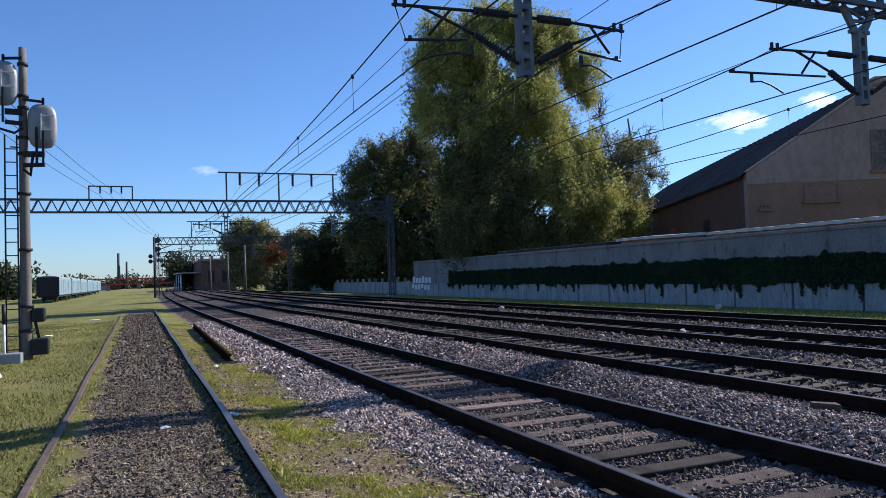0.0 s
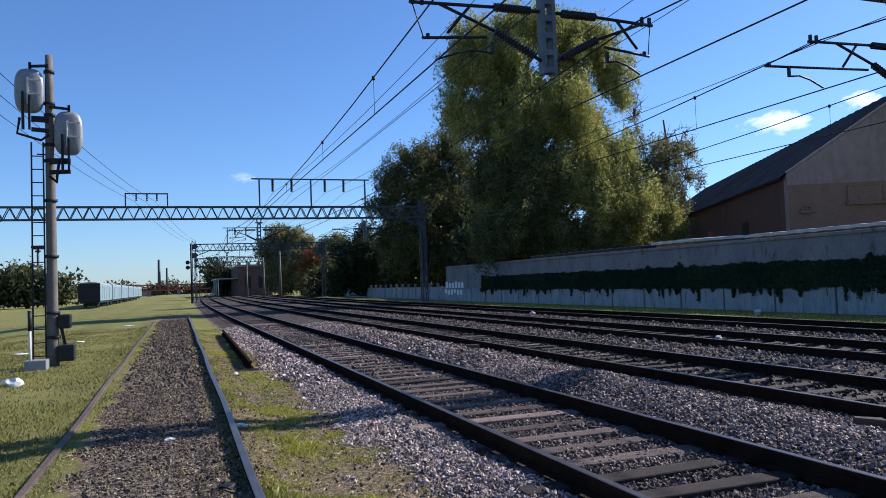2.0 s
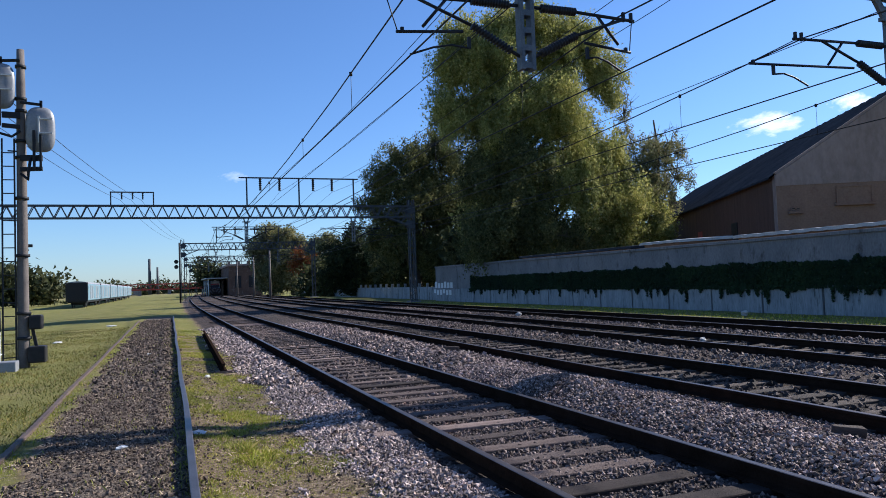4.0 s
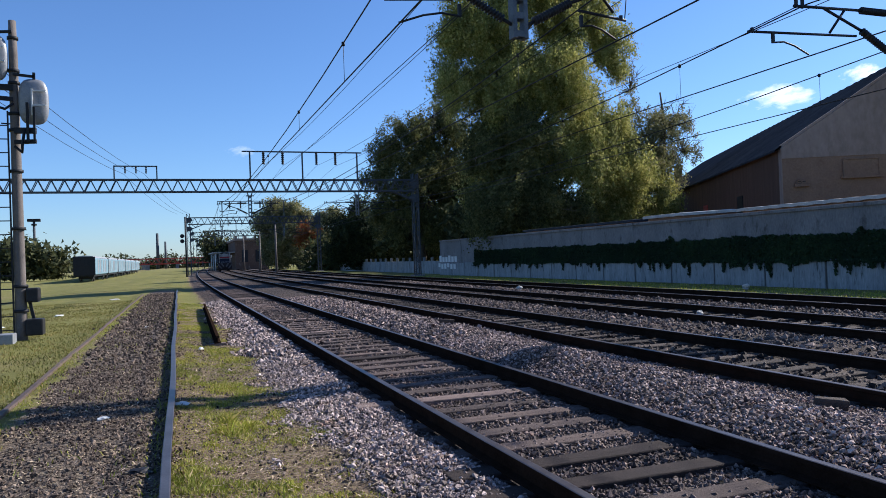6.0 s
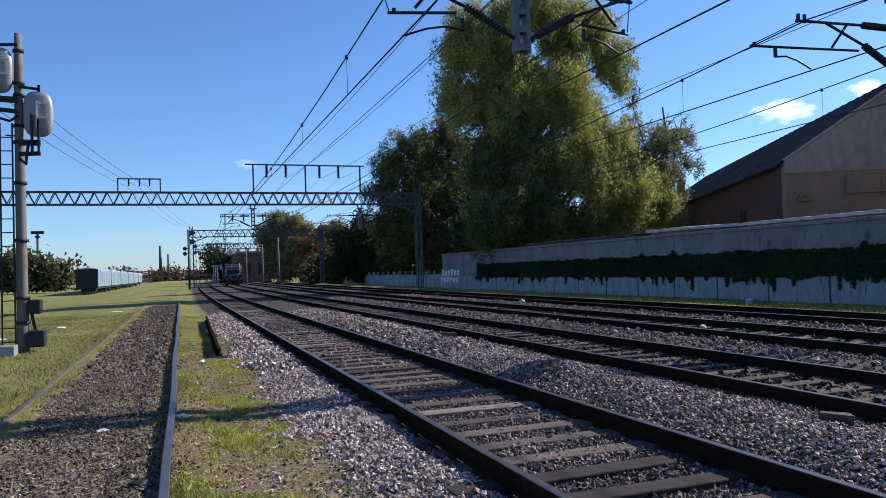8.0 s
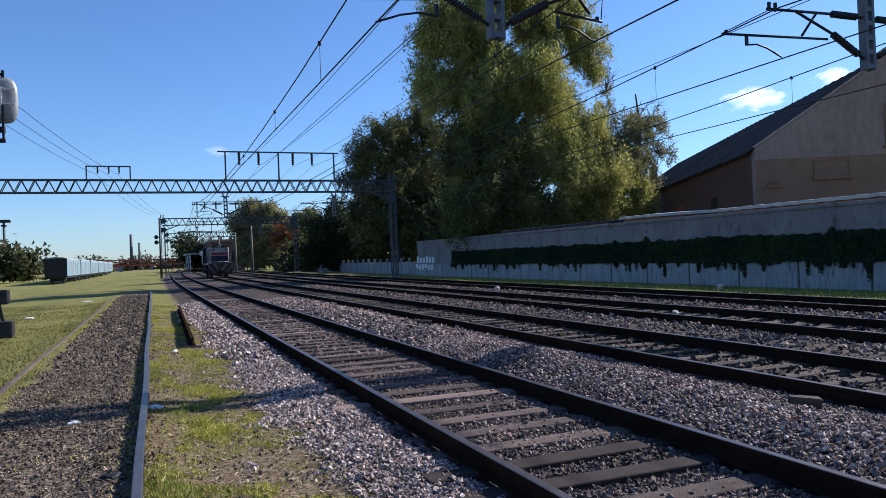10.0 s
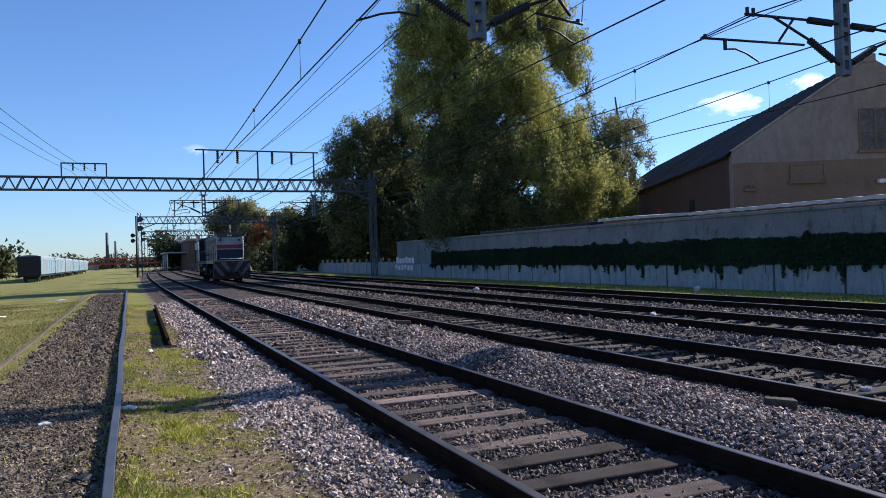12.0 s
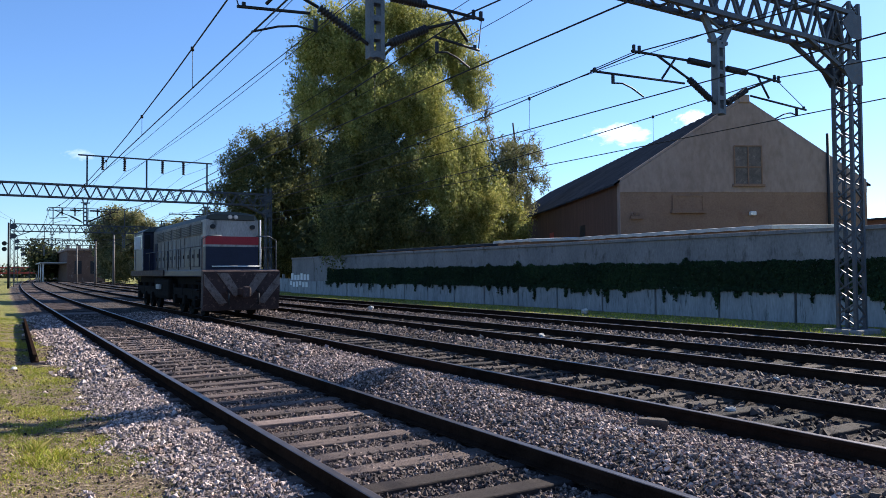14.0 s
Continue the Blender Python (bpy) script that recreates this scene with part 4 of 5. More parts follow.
def ivy():
    """A band of small leaves close to the wall, with thin strands that hang down over the panels and a few tufts above."""
    r = np.random.default_rng(5)
    n = 150000
    y = r.uniform(-30, 57, n)
    edge = np.array([noise.noise((v * 0.5, 3.1, 0)) for v in y])
    fine = np.array([noise.noise((v * 2.2, 7.7, 0)) for v in y])
    strand = np.array([noise.noise((v * 5.0, 1.7, 0)) for v in y])
    tuft = np.array([noise.noise((v * 1.1, 12.0, 0)) for v in y])
    low = 0.72 - 1.5 * np.clip(strand - 0.28, 0, 1) - 0.7 * np.clip(fine - 0.2, 0, 1) - 0.1 * edge
    high = 1.78 + 0.16 * edge + 0.1 * fine + 0.9 * np.clip(tuft - 0.42, 0, 1)
    z = low + (high - low) * r.beta(1.0, 1.1, n)
    x = np.where(z < 0.8, 23.07, 23.2) - np.abs(r.normal(0, 0.05, n)) - 0.01
    p = np.stack([x, y, z], 1)
    a = r.normal(size=(n, 3)) * (0.35, 1, 1)
    a /= np.linalg.norm(a, axis=1, keepdims=True)
    b = np.cross(a, np.array([1.0, 0, 0]) + r.normal(size=(n, 3)) * 0.4)
    b /= np.linalg.norm(b, axis=1, keepdims=True)
    s = r.uniform(0.03, 0.085, (n, 1))
    v = np.stack([p - a * s, p + b * s * 0.9, p + a * s * 0.8 - b * s * 0.6], 1).reshape(-1, 3)
    tagged(raw("ivy", v, np.arange(n * 3), 3, IVY), "dark green ivy hanging in a band on the wall", "ivy", kind="stuff")


ivy()


def graffiti():
    g = thing("graffiti", "pale blue-white painted lettering shapes on the wall", "graffiti")
    q = random.Random(4)
    for k in range(6):
        bm = bmesh.new()
        y = 61.2 + k * 0.78
        box(bm, 23.06, 23.075, y, y + 0.5, 0.2 + q.uniform(0, 0.2), 0.66 + q.uniform(0, 0.1))
        box(bm, 23.2, 23.215, y, y + 0.55, 0.85, 1.35 + q.uniform(-0.1, 0.15))
        part("painted_bar", bm, WHITE, g)


graffiti()

# ---- along the line, far off ----


def light_pole(x, y, h):
    p = thing("light_pole", "slim pale concrete pole beside the tracks", "pole", pose(x, y, -0.2), "pale poles")
    bm = bmesh.new()
    tube(bm, [(0, 0, -0.2), (0, 0, h)], [0.2, 0.13], 8)
    part("shaft", bm, POST, p)
    bm = bmesh.new()
    box(bm, -0.25, 0.25, -0.12, 0.12, h, h + 0.3, bevel=0.04)
    part("cap", bm, DARK_STEEL, p)


for x, y, h in ((15.2, 120, 7.6), (14.9, 140, 7.4), (14.2, 165, 7.5), (36.5, 79.0, 7)):
    light_pole(x, y, h)


def mast_signal(x, y):
    p = thing("railway_signal", "dark signal mast with round lamps", "railway signal", pose(x, y, -0.2))
    bm = bmesh.new()
    tube(bm, [(0, 0, -0.2), (0, 0, 8.2)], 0.11, 8)
    part("post", bm, DARK_STEEL, p)
    for z in (4.9, 5.6):
        bm = bmesh.new()
        tube(bm, [(-0.45, -0.12, z), (-0.45, 0.12, z)], 0.28, 12)
        beam(bm, (-0.45, 0, z), (0, 0, z), 0.08)
        part("lamp_head", bm, DARK_STEEL, p)


mast_signal(1.45, 107)


def passenger_car(x, y, yaw, k):
    c = thing("parked_coach", "parked pale blue and grey coach with a dark end", "railway coach", pose(x, y, -0.52, 0, 0, yaw), "parked coaches")
    L, W = 22.5, 3.0
    bm = bmesh.new()
    box(bm, -W / 2, W / 2, 0.1, L, 1.0, 3.55, bevel=0.08)
    part("body", bm, PALE_BLUE, c)
    bm = bmesh.new()
    box(bm, -W / 2 - 0.02, W / 2 + 0.02, 0, 0.1, 0.9, 3.75)
    part("end_wall", bm, DARK_STEEL, c)
    bm = bmesh.new()
    pts = [(-W / 2, 3.55), (-W / 2 + 0.35, 3.85), (0, 3.98), (W / 2 - 0.35, 3.85), (W / 2, 3.55)]
    a = [bm.verts.new((px, 0.05, pz)) for px, pz in pts]
    b = [bm.verts.new((px, L, pz)) for px, pz in pts]
    for i in range(4):
        bm.faces.new((a[i], a[i + 1], b[i + 1], b[i]))
    bm.faces.new(a[::-1]), bm.faces.new(b)
    part("roof", bm, SHEET, c)
    bm = bmesh.new()
    box(bm, -W / 2 + 0.2, W / 2 - 0.2, 0.3, L - 0.2, 0.7, 1.0)
    part("underframe", bm, DARK_STEEL, c)
    for i in range(7):
        bm = bmesh.new()
        yy = 1.0 + i * 3.05
        box(bm, W / 2, W / 2 + 0.03, yy, yy + 1.5, 1.25, 3.3)
        part("panel", bm, PLATE if (i + k) % 3 else PALE_BLUE, c)
    for yy in (3.2, L - 3.2):
        bm = bmesh.new()
        box(bm, -1.0, 1.0, yy - 1.6, yy + 1.6, 0.35, 0.75)
        for wy in (-1.1, 1.1):
            for s in (-0.84, 0.84):
                tube(bm, [(s - 0.06, yy + wy, 0.38), (s + 0.06, yy + wy, 0.38)], 0.45, 12)
        part("bogie", bm, DARK_STEEL, c)


for k in range(6):
    passenger_car(-12.9 + 0.006 * 23.2 * k, 124 + 23.2 * k, -0.35, k)


def tank_wagon(x, y):
    c = thing("tank_wagon", "rusty brown tank wagon standing in the field", "tank wagon", pose(x, y, -0.5, 0, 0, 70))
    bm = bmesh.new()
    tube(bm, [(0, 0, 2.1), (0, 0.3, 2.1), (0, 9.7, 2.1), (0, 10, 2.1)], [0.8, 1.2, 1.2, 0.8], 16)
    tube(bm, [(0, 5, 3.2), (0, 5, 3.7)], 0.4, 10)
    part("tank", bm, RAIL_SIDE, c)
    bm = bmesh.new()
    box(bm, -1.2, 1.2, -0.3, 10.3, 0.75, 1.0)
    part("underframe", bm, DARK_STEEL, c)
    for yy in (1.8, 8.2):
        bm = bmesh.new()
        for s in (-0.84, 0.84):
            for d in (-0.9, 0.9):
                tube(bm, [(s - 0.06, yy + d, 0.35), (s + 0.06, yy + d, 0.35)], 0.45, 12)
        box(bm, -0.9, 0.9, yy - 1.2, yy + 1.2, 0.4, 0.75)
        part("bogie", bm, DARK_STEEL, c)


tank_wagon(-24.0, 118)


def tower(x, y, h, r, crown):
    t = thing("floodlight_mast" if crown else "chimney_stack", "slender far mast against the sky", "mast", pose(x, y, -0.3), "far masts")
    bm = bmesh.new()
    tube(bm, [(0, 0, -0.3), (0, 0, h)], [r, r * 0.7], 8)
    part("shaft", bm, STEEL, t)
    if crown:
        bm = bmesh.new()
        box(bm, -1.4, 1.4, -0.5, 0.5, h, h + 0.7, bevel=0.1)
        tube(bm, [(0, 0, h - 0.9), (0, 0, h - 0.5)], r * 1.6, 8)
        part("lamp_ring", bm, DARK_STEEL, t)


tower(-31.2, 200, 13.4, 0.38, True)
tower(-7.5, 420, 19.0, 0.9, False)
tower(-3.6, 420, 14.5, 0.7, False)


def footbridge():
    b = thing("footbridge", "far red lattice bridge across the line", "bridge", pose(0, 400, -2.0))
    for yy in (-1.5, 1.5):
        bm = bmesh.new()
        for z in (4.4, 7.0):
            beam(bm, (-32, yy, z), (46, yy, z), 0.5)
        for i in range(39):
            x = -32 + 2 * i
            beam(bm, (x, yy, 4.4 if i % 2 else 7.0), (x + 2, yy, 7.0 if i % 2 else 4.4), 0.3)
        part("girder", bm, RED_STEEL, b)
    bm = bmesh.new()
    box(bm, -32, 46, -1.5, 1.5, 4.0, 4.3)
    part("deck", bm, RED_STEEL, b)
    for x in (-31, -12, 2, 44):
        bm = bmesh.new()
        box(bm, x - 0.8, x + 0.8, -1.5, 1.5, -0.5, 4.0)
        part("pier", bm, CONCRETE, b)


footbridge()


# Darker than the warehouse brickwork, with paler patches.
STATION_BRICK = surface("dark_station_brick", (0.09, 0.055, 0.042), (0.16, 0.1, 0.075), 0.5, 0.92, 0, 9, 0.4, (0.2, 0.16, 0.13))


def station():
    s = thing("station_building", "low brick station building with a pale parapet and canopy", "station", pose(18.5, 178, 0))
    bm = bmesh.new()
    box(bm, -5, 2.5, 0, 40, -0.3, 6.6)
    part("wall", bm, STATION_BRICK, s)
    bm = bmesh.new()
    box(bm, -5.3, 2.8, -0.3, 40.3, 6.6, 7.1, bevel=0.08)
    for i in range(4):
        box(bm, -5.2 + 2.2 * i, -4.6 + 2.2 * i, -0.3, 0.3, 7.1, 7.8)
    part("parapet", bm, STUCCO, s)
    bm = bmesh.new()
    box(bm, -10, -5, 2, 40, 3.9, 4.15)
    part("canopy", bm, SHEET, s)
    for yy in (3, 12, 21, 30):
        bm = bmesh.new()
        tube(bm, [(-9.4, yy, -0.3), (-9.4, yy, 3.9)], 0.14, 8)
        part("column", bm, WHITE, s)
    for k in range(2):
        bm = bmesh.new()
        box(bm, -3.6 + 3.1 * k, -2.2 + 3.1 * k, -0.05, 0, 1.6, 4.4)
        part("window", bm, DARK_STEEL, s)
    tree("round_tree", "bushy tree beside the station", 10.5, 205, [(0, 0, 5.5, 3.6, 3.4, 3.6), (2.5, 0, 4.0, 3, 3, 3)], 3000, 0.5, LEAF_DARK, 0, 0.3, 51, 0)


station()


def low_fence():
    f = thing("white_fence", "low whitewashed concrete fence continuing the wall", "fence", kind="structure")
    y = 65.6
    while y < 150:
        bm = bmesh.new()
        box(bm, 24.0 + bend(y) * 0.5, 24.15 + bend(y) * 0.5, y, y + 2.3, -0.4, 0.95, bevel=0.02)
        part("panel", bm, PANEL, f)
        bm = bmesh.new()
        box(bm, 23.95 + bend(y) * 0.5, 24.2 + bend(y) * 0.5, y + 2.3, y + 2.5, -0.4, 1.35, bevel=0.02)
        part("post", bm, PANEL, f)
        y += 2.5


low_fence()


def distance():
    """Low roofs and trees that close the view far off."""
    q = random.Random(8)
    for i in range(26):
        x = -420 + i * 36 + q.uniform(-10, 10)
        y = q.uniform(430, 520)
        h = q.uniform(3, 7)
        b = thing("distant_house", "far low building on the horizon", "house", pose(x, y, -0.3), "far houses")
        bm = bmesh.new()
        box(bm, -9, 9, 0, 8, -0.2, h)
        part("wall", bm, PANEL if i % 2 else STUCCO, b)
        bm = bmesh.new()
        box(bm, -9.4, 9.4, -0.4, 8.4, h, h + 0.5)
        part("roof", bm, ROOF, b)
    for i in range(34):
        x = -420 + i * 27 + q.uniform(-15, 15)
        tree("distant_tree", "far dark tree on the horizon", x, q.uniform(440, 480), [(0, 0, 3.5, 9, 5, 3.2), (8, 0, 2.8, 8, 4, 2.6), (-9, 0, 2.4, 8, 4, 2.2)], 1800, 0.8, LEAF_DARK, 0, 0.4, 60 + i, 0)


distance()


def cloud(direction, w, h, material):
    d = Vector(direction).normalized()
    c = thing("cloud", "small bright white cloud low in the blue sky", "cloud", kind="structure")
    side = d.cross(Vector((0, 0, 1))).normalized()
    up = side.cross(d)
    c.matrix_basis = Matrix.Translation(d * 2600) @ Matrix((side * w, up * h, -d * w)).transposed().to_4x4()
    bm = bmesh.new()
    rings = [[bm.verts.new((k / 6 * math.cos(a * math.tau / 24), k / 6 * math.sin(a * math.tau / 24), 0.1 * (1 - (k / 6) ** 2))) for a in range(24)] for k in range(1, 7)]
    bm.faces.new(rings[0])
    for r0, r1 in zip(rings, rings[1:]):
        for a in range(24):
            bm.faces.new((r0[a], r1[a], r1[(a + 1) % 24], r0[(a + 1) % 24]))
    part("vapour", bm, material, c)


def cloud_material(dense):
    """White vapour that thins out raggedly towards its rim."""
    m, n, l, b = nodes_of("cloud")
    e = n.new("ShaderNodeEmission")
    e.inputs[0].default_value, e.inputs[1].default_value = (1.0, 0.97, 0.95, 1), 0.95
    t = n.new("ShaderNodeBsdfTransparent")
    x = n.new("ShaderNodeMixShader")
    co = n.new("ShaderNodeTexCoord").outputs["Object"]
    w = noise_tex(n, l, 2.6, 6, 0.6, co)
    g = n.new("ShaderNodeVectorMath")
    g.operation = "LENGTH"
    l.new(co, g.inputs[0])
    k = n.new("ShaderNodeMath")
    k.operation = "MULTIPLY_ADD"
    l.new(w.outputs[0], k.inputs[0])
    k.inputs[1].default_value = 1.7
    f = n.new("ShaderNodeMath")
    f.operation = "SUBTRACT"
    f.inputs[0].default_value = 0.0
    l.new(g.outputs["Value"], f.inputs[1])
    l.new(f.outputs[0], k.inputs[2])
    l.new(ramp(n, l, k.outputs[0], [(0.1, (0, 0, 0)), (0.8, (dense, dense, dense))]).outputs[0], x.inputs[0])
    l.new(t.outputs[0], x.inputs[1]), l.new(e.outputs[0], x.inputs[2])
    l.new(x.outputs[0], n["Material Output"].inputs[0])
    return m


CLOUD, THIN_CLOUD = cloud_material(0.8), cloud_material(0.22)
cloud((0.698, 0.694, 0.179), 135, 55, CLOUD)
cloud((0.757, 0.626, 0.193), 75, 42, CLOUD)
cloud((0.089, 0.985, 0.1455), 60, 26, THIN_CLOUD)

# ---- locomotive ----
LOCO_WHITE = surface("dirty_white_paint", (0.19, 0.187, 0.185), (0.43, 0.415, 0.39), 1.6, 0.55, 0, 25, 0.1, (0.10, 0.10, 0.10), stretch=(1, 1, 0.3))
# Grime streaks, plus the shade of the hood's side put into the white.
LOCO_SIDE = surface("grimy_shaded_white", (0.05, 0.05, 0.055), (0.25, 0.243, 0.228), 2.2, 0.65, 0, 25, 0.1, (0.02, 0.022, 0.035), stretch=(1, 1.6, 0.22))
LOCO_BLUE = surface("dark_blue_paint", (0.006, 0.009, 0.026), (0.014, 0.02, 0.05), 2, 0.4, 0, 25, 0.1)
LOCO_RED = surface("red_stripe_paint", (0.25, 0.015, 0.025), (0.35, 0.03, 0.04), 2, 0.45, 0, 25, 0.05)
RUST_PLATE = surface("rusty_pilot", (0.02, 0.013, 0.013), (0.06, 0.038, 0.036), 2.2, 0.7, 0.1, 25, 0.3, (0.16, 0.10, 0.085))
CHEVRON = surface("worn_white_chevron", (0.06, 0.046, 0.043), (0.22, 0.185, 0.17), 3, 0.8, 0, 30, 0.1, (0.04, 0.027, 0.025))
HEADLIGHT = glow("headlight", (0.45, 0.42, 0.4), 0.06)
# Near black, so the shade below the deck is part of the colour.
UNDER = surface("shaded_running_gear", (0.006, 0.006, 0.006), (0.016, 0.014, 0.013), 3, 0.9, 0, 25, 0.3, spec=0.05)
LOCO_ROOF = surface("dusty_teal_roof", (0.03, 0.045, 0.05), (0.07, 0.09, 0.095), 2, 0.6, 0, 25, 0.1)
GLASS = surface("dark_window", (0.01, 0.012, 0.015), (0.02, 0.022, 0.026), 2, 0.12, 0, 20, 0)


def locomotive():
    """A hood diesel, long hood first: y = 0 at its pilot, running back to +y."""
    o = thing("locomotive", "white, red and dark blue diesel locomotive with front chevrons", "locomotive")
    L, hw = 14.9, 0.93
    bm = bmesh.new()
    box(bm, -1.3, 1.3, 0.25, L - 0.25, 1.38, 1.62, bevel=0.03)
    part("deck", bm, LOCO_BLUE, o)
    bm = bmesh.new()
    for s in (-1, 1):
        box(bm, s * 1.32 - 0.02, s * 1.32 + 0.02, 6.5, L - 0.3, 1.42, 1.64)
    part("sill", bm, RUST_PLATE, o, "grimy side sill")

    def slab(y0, y1, z0, z1, w, mat, name):
        bm = bmesh.new()
        box(bm, -w, w, y0, y1, z0, z1)
        return part(name, bm, mat, o)
    # long hood, as coloured bands with a rounded roof
    slab(1.25, 10.9, 1.62, 2.52, hw, LOCO_BLUE, "hood_lower")
    slab(1.245, 1.6, 2.52, 2.60, hw + 0.004, LOCO_WHITE, "pinstripe")
    slab(1.24, 1.6, 2.60, 2.92, hw + 0.006, LOCO_RED, "red_stripe")
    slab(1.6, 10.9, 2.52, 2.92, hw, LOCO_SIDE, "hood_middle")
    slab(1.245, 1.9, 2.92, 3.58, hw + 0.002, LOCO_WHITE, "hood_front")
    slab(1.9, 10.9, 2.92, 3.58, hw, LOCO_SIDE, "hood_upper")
    bm = bmesh.new()
    pts = [(-hw, 3.58), (-hw + 0.08, 3.74), (-hw + 0.38, 3.86), (0, 3.9), (hw - 0.38, 3.86), (hw - 0.08, 3.74), (hw, 3.58)]
    a = [bm.verts.new((x, 1.3, z)) for x, z in pts]
    b = [bm.verts.new((x, 10.9, z)) for x, z in pts]
    for i in range(6):
        bm.faces.new((a[i], b[i], b[i + 1], a[i + 1]))
    bm.faces.new(a), bm.faces.new(b[::-1])
    part("roof", bm, LOCO_ROOF, o)
    for i in range(11):
        for s in (-1, 1):
            y0 = 2.1 + i * 0.78
            bm = bmesh.new()
            box(bm, s * hw - 0.03, s * hw + 0.03, y0, y0 + (0.5 if i > 2 else 0.68), 1.75, 2.98 if i > 2 else 2.45, bevel=0.012)
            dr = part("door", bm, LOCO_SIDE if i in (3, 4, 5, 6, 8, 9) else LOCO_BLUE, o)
            bm = bmesh.new()
            box(bm, s * (hw + 0.045) - 0.015, s * (hw + 0.045) + 0.015, y0 + 0.06, y0 + 0.1, 2.1, 2.25)
            part("door_handle", bm, DARK_STEEL, dr)
    for s in (-1, 1):
        for k in range(5):
            bm = bmesh.new()
            box(bm, s * hw - 0.04, s * hw + 0.04, 1.7 + k * 1.7, 3.1 + k * 1.7, 3.02, 3.48)
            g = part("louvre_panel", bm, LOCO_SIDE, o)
            bm = bmesh.new()
            for j in range(6):
                beam(bm, (s * (hw + 0.045), 1.75 + k * 1.7, 3.06 + j * 0.07), (s * (hw + 0.045), 3.05 + k * 1.7, 3.06 + j * 0.07), 0.03)
            part("slats", bm, DARK_STEEL, g)
    for y0, r in ((3.0, 0.42), (5.0, 0.42), (7.6, 0.3)):
        bm = bmesh.new()
        tube(bm, [(0, y0, 3.85), (0, y0, 4.0)], r, 14)
        part("fan", bm, DARK_STEEL, o)
    # cab
    bm = bmesh.new()
    box(bm, -1.38, 1.38, 10.9, 13.1, 1.62, 2.75, bevel=0.03)
    box(bm, -1.38, 1.38, 10.9, 13.1, 2.752, 3.6, 1, 0.03)
    cab = part("cab", bm, [LOCO_BLUE, LOCO_BLUE], o)
    for s in (-1, 1):
        for y in (10.92, 13.0):
            bm = bmesh.new()
            box(bm, s * 1.39 - 0.02, s * 1.39 + 0.02, y, y + 0.16, 1.7, 3.6)
            part("cab_pillar", bm, LOCO_WHITE, o)
    bm = bmesh.new()
    pts = [(-1.4, 3.6), (-1.15, 3.78), (-0.6, 3.92), (0, 3.96), (0.6, 3.92), (1.15, 3.78), (1.4, 3.6)]
    a = [bm.verts.new((x, 10.8, z)) for x, z in pts]
    b = [bm.verts.new((x, 13.2, z)) for x, z in pts]
    for i in range(6):
        bm.faces.new((a[i], b[i], b[i + 1], a[i + 1]))
    bm.faces.new(a), bm.faces.new(b[::-1])
    part("cab_roof", bm, LOCO_ROOF, o)
    for s in (-1, 1):
        bm = bmesh.new()
        box(bm, s * 1.2 - 0.12, s * 1.2 + 0.12, 10.86, 10.9, 2.75, 3.45)
        part("cab_window", bm, GLASS, o)
        bm = bmesh.new()
        box(bm, s * 1.385 - 0.015, s * 1.385 + 0.015, 11.2, 12.7, 2.75, 3.45)
        part("cab_window", bm, GLASS, o)
        bm = bmesh.new()
        box(bm, s * 1.6 - 0.14, s * 1.6 + 0.14, 11.0, 11.05, 2.7, 3.35, bevel=0.015)
        part("mirror", bm, WHITE, o)
    slab(13.1, L - 1.0, 1.62, 2.7, 0.98, LOCO_BLUE, "short_hood")
    # front face
    bm = bmesh.new()
    box(bm, -0.8, 0.8, 1.215, 1.3, 3.55, 3.78, bevel=0.02)
    part("number_box", bm, GLASS, o)
    for s in (-1, 1):
        bm = bmesh.new()
        tube(bm, [(s * 0.1, 1.13, 3.68), (s * 0.1, 1.28, 3.68)], 0.05, 12)
        hl = part("headlight", bm, HEADLIGHT, o)
        bm = bmesh.new()
        tube(bm, [(s * 0.1, 1.16, 3.68), (s * 0.1, 1.26, 3.68)], 0.08, 12)
        part("rim", bm, SHEET, hl)
        bm = bmesh.new()
        tube(bm, [(s * 0.7, 1.16, 3.3), (s * 0.7, 1.26, 3.3)], 0.09, 10)
        part("marker_lamp", bm, DARK_STEEL, o)
    bm = bmesh.new()
    tube(bm, [(hw + 0.05, 1.18, 1.62), (hw + 0.05, 1.18, 3.6)], 0.03, 6)
    tube(bm, [(-hw * 0.8, 1.1, 1.75), (hw, 1.1, 1.75)], 0.025, 6)
    part("grab_rail", bm, WHITE, o)
    for s in (-1, 1):
        bm = bmesh.new()
        tube(bm, [(s * 1.27, 0.32, 1.0), (s * 1.27, 0.32, 2.75), (s * 1.05, 0.4, 2.9), (s * 0.6, 0.4, 2.9)], 0.028, 6)
        tube(bm, [(s * 1.27, 0.32, 2.5), (s * 1.27, 4.0, 2.5), (s * 1.27, 10.8, 2.5)], 0.02, 6)
        for y in (2.0, 4.0, 6.0, 8.0, 10.0):
            tube(bm, [(s * 1.27, y, 1.62), (s * 1.27, y, 2.5)], 0.018, 6)
        part("handrail", bm, STEEL, o)
    # pilot with chevrons
    bm = bmesh.new()
    prof = [(0.25, 1.6), (0.0, 1.55), (0.0, 0.85), (0.14, 0.25), (0.4, 0.22)]
    a = [bm.verts.new((-1.3, y, z)) for y, z in prof]
    b = [bm.verts.new((1.3, y, z)) for y, z in prof]
    for i in range(4):
        bm.faces.new((a[i], b[i], b[i + 1], a[i + 1]))
    bm.faces.new(a[::-1]), bm.faces.new(b), bm.faces.new((a[0], a[4], b[4], b[0]))
    part("pilot", bm, RUST_PLATE, o, "rusty front plate")
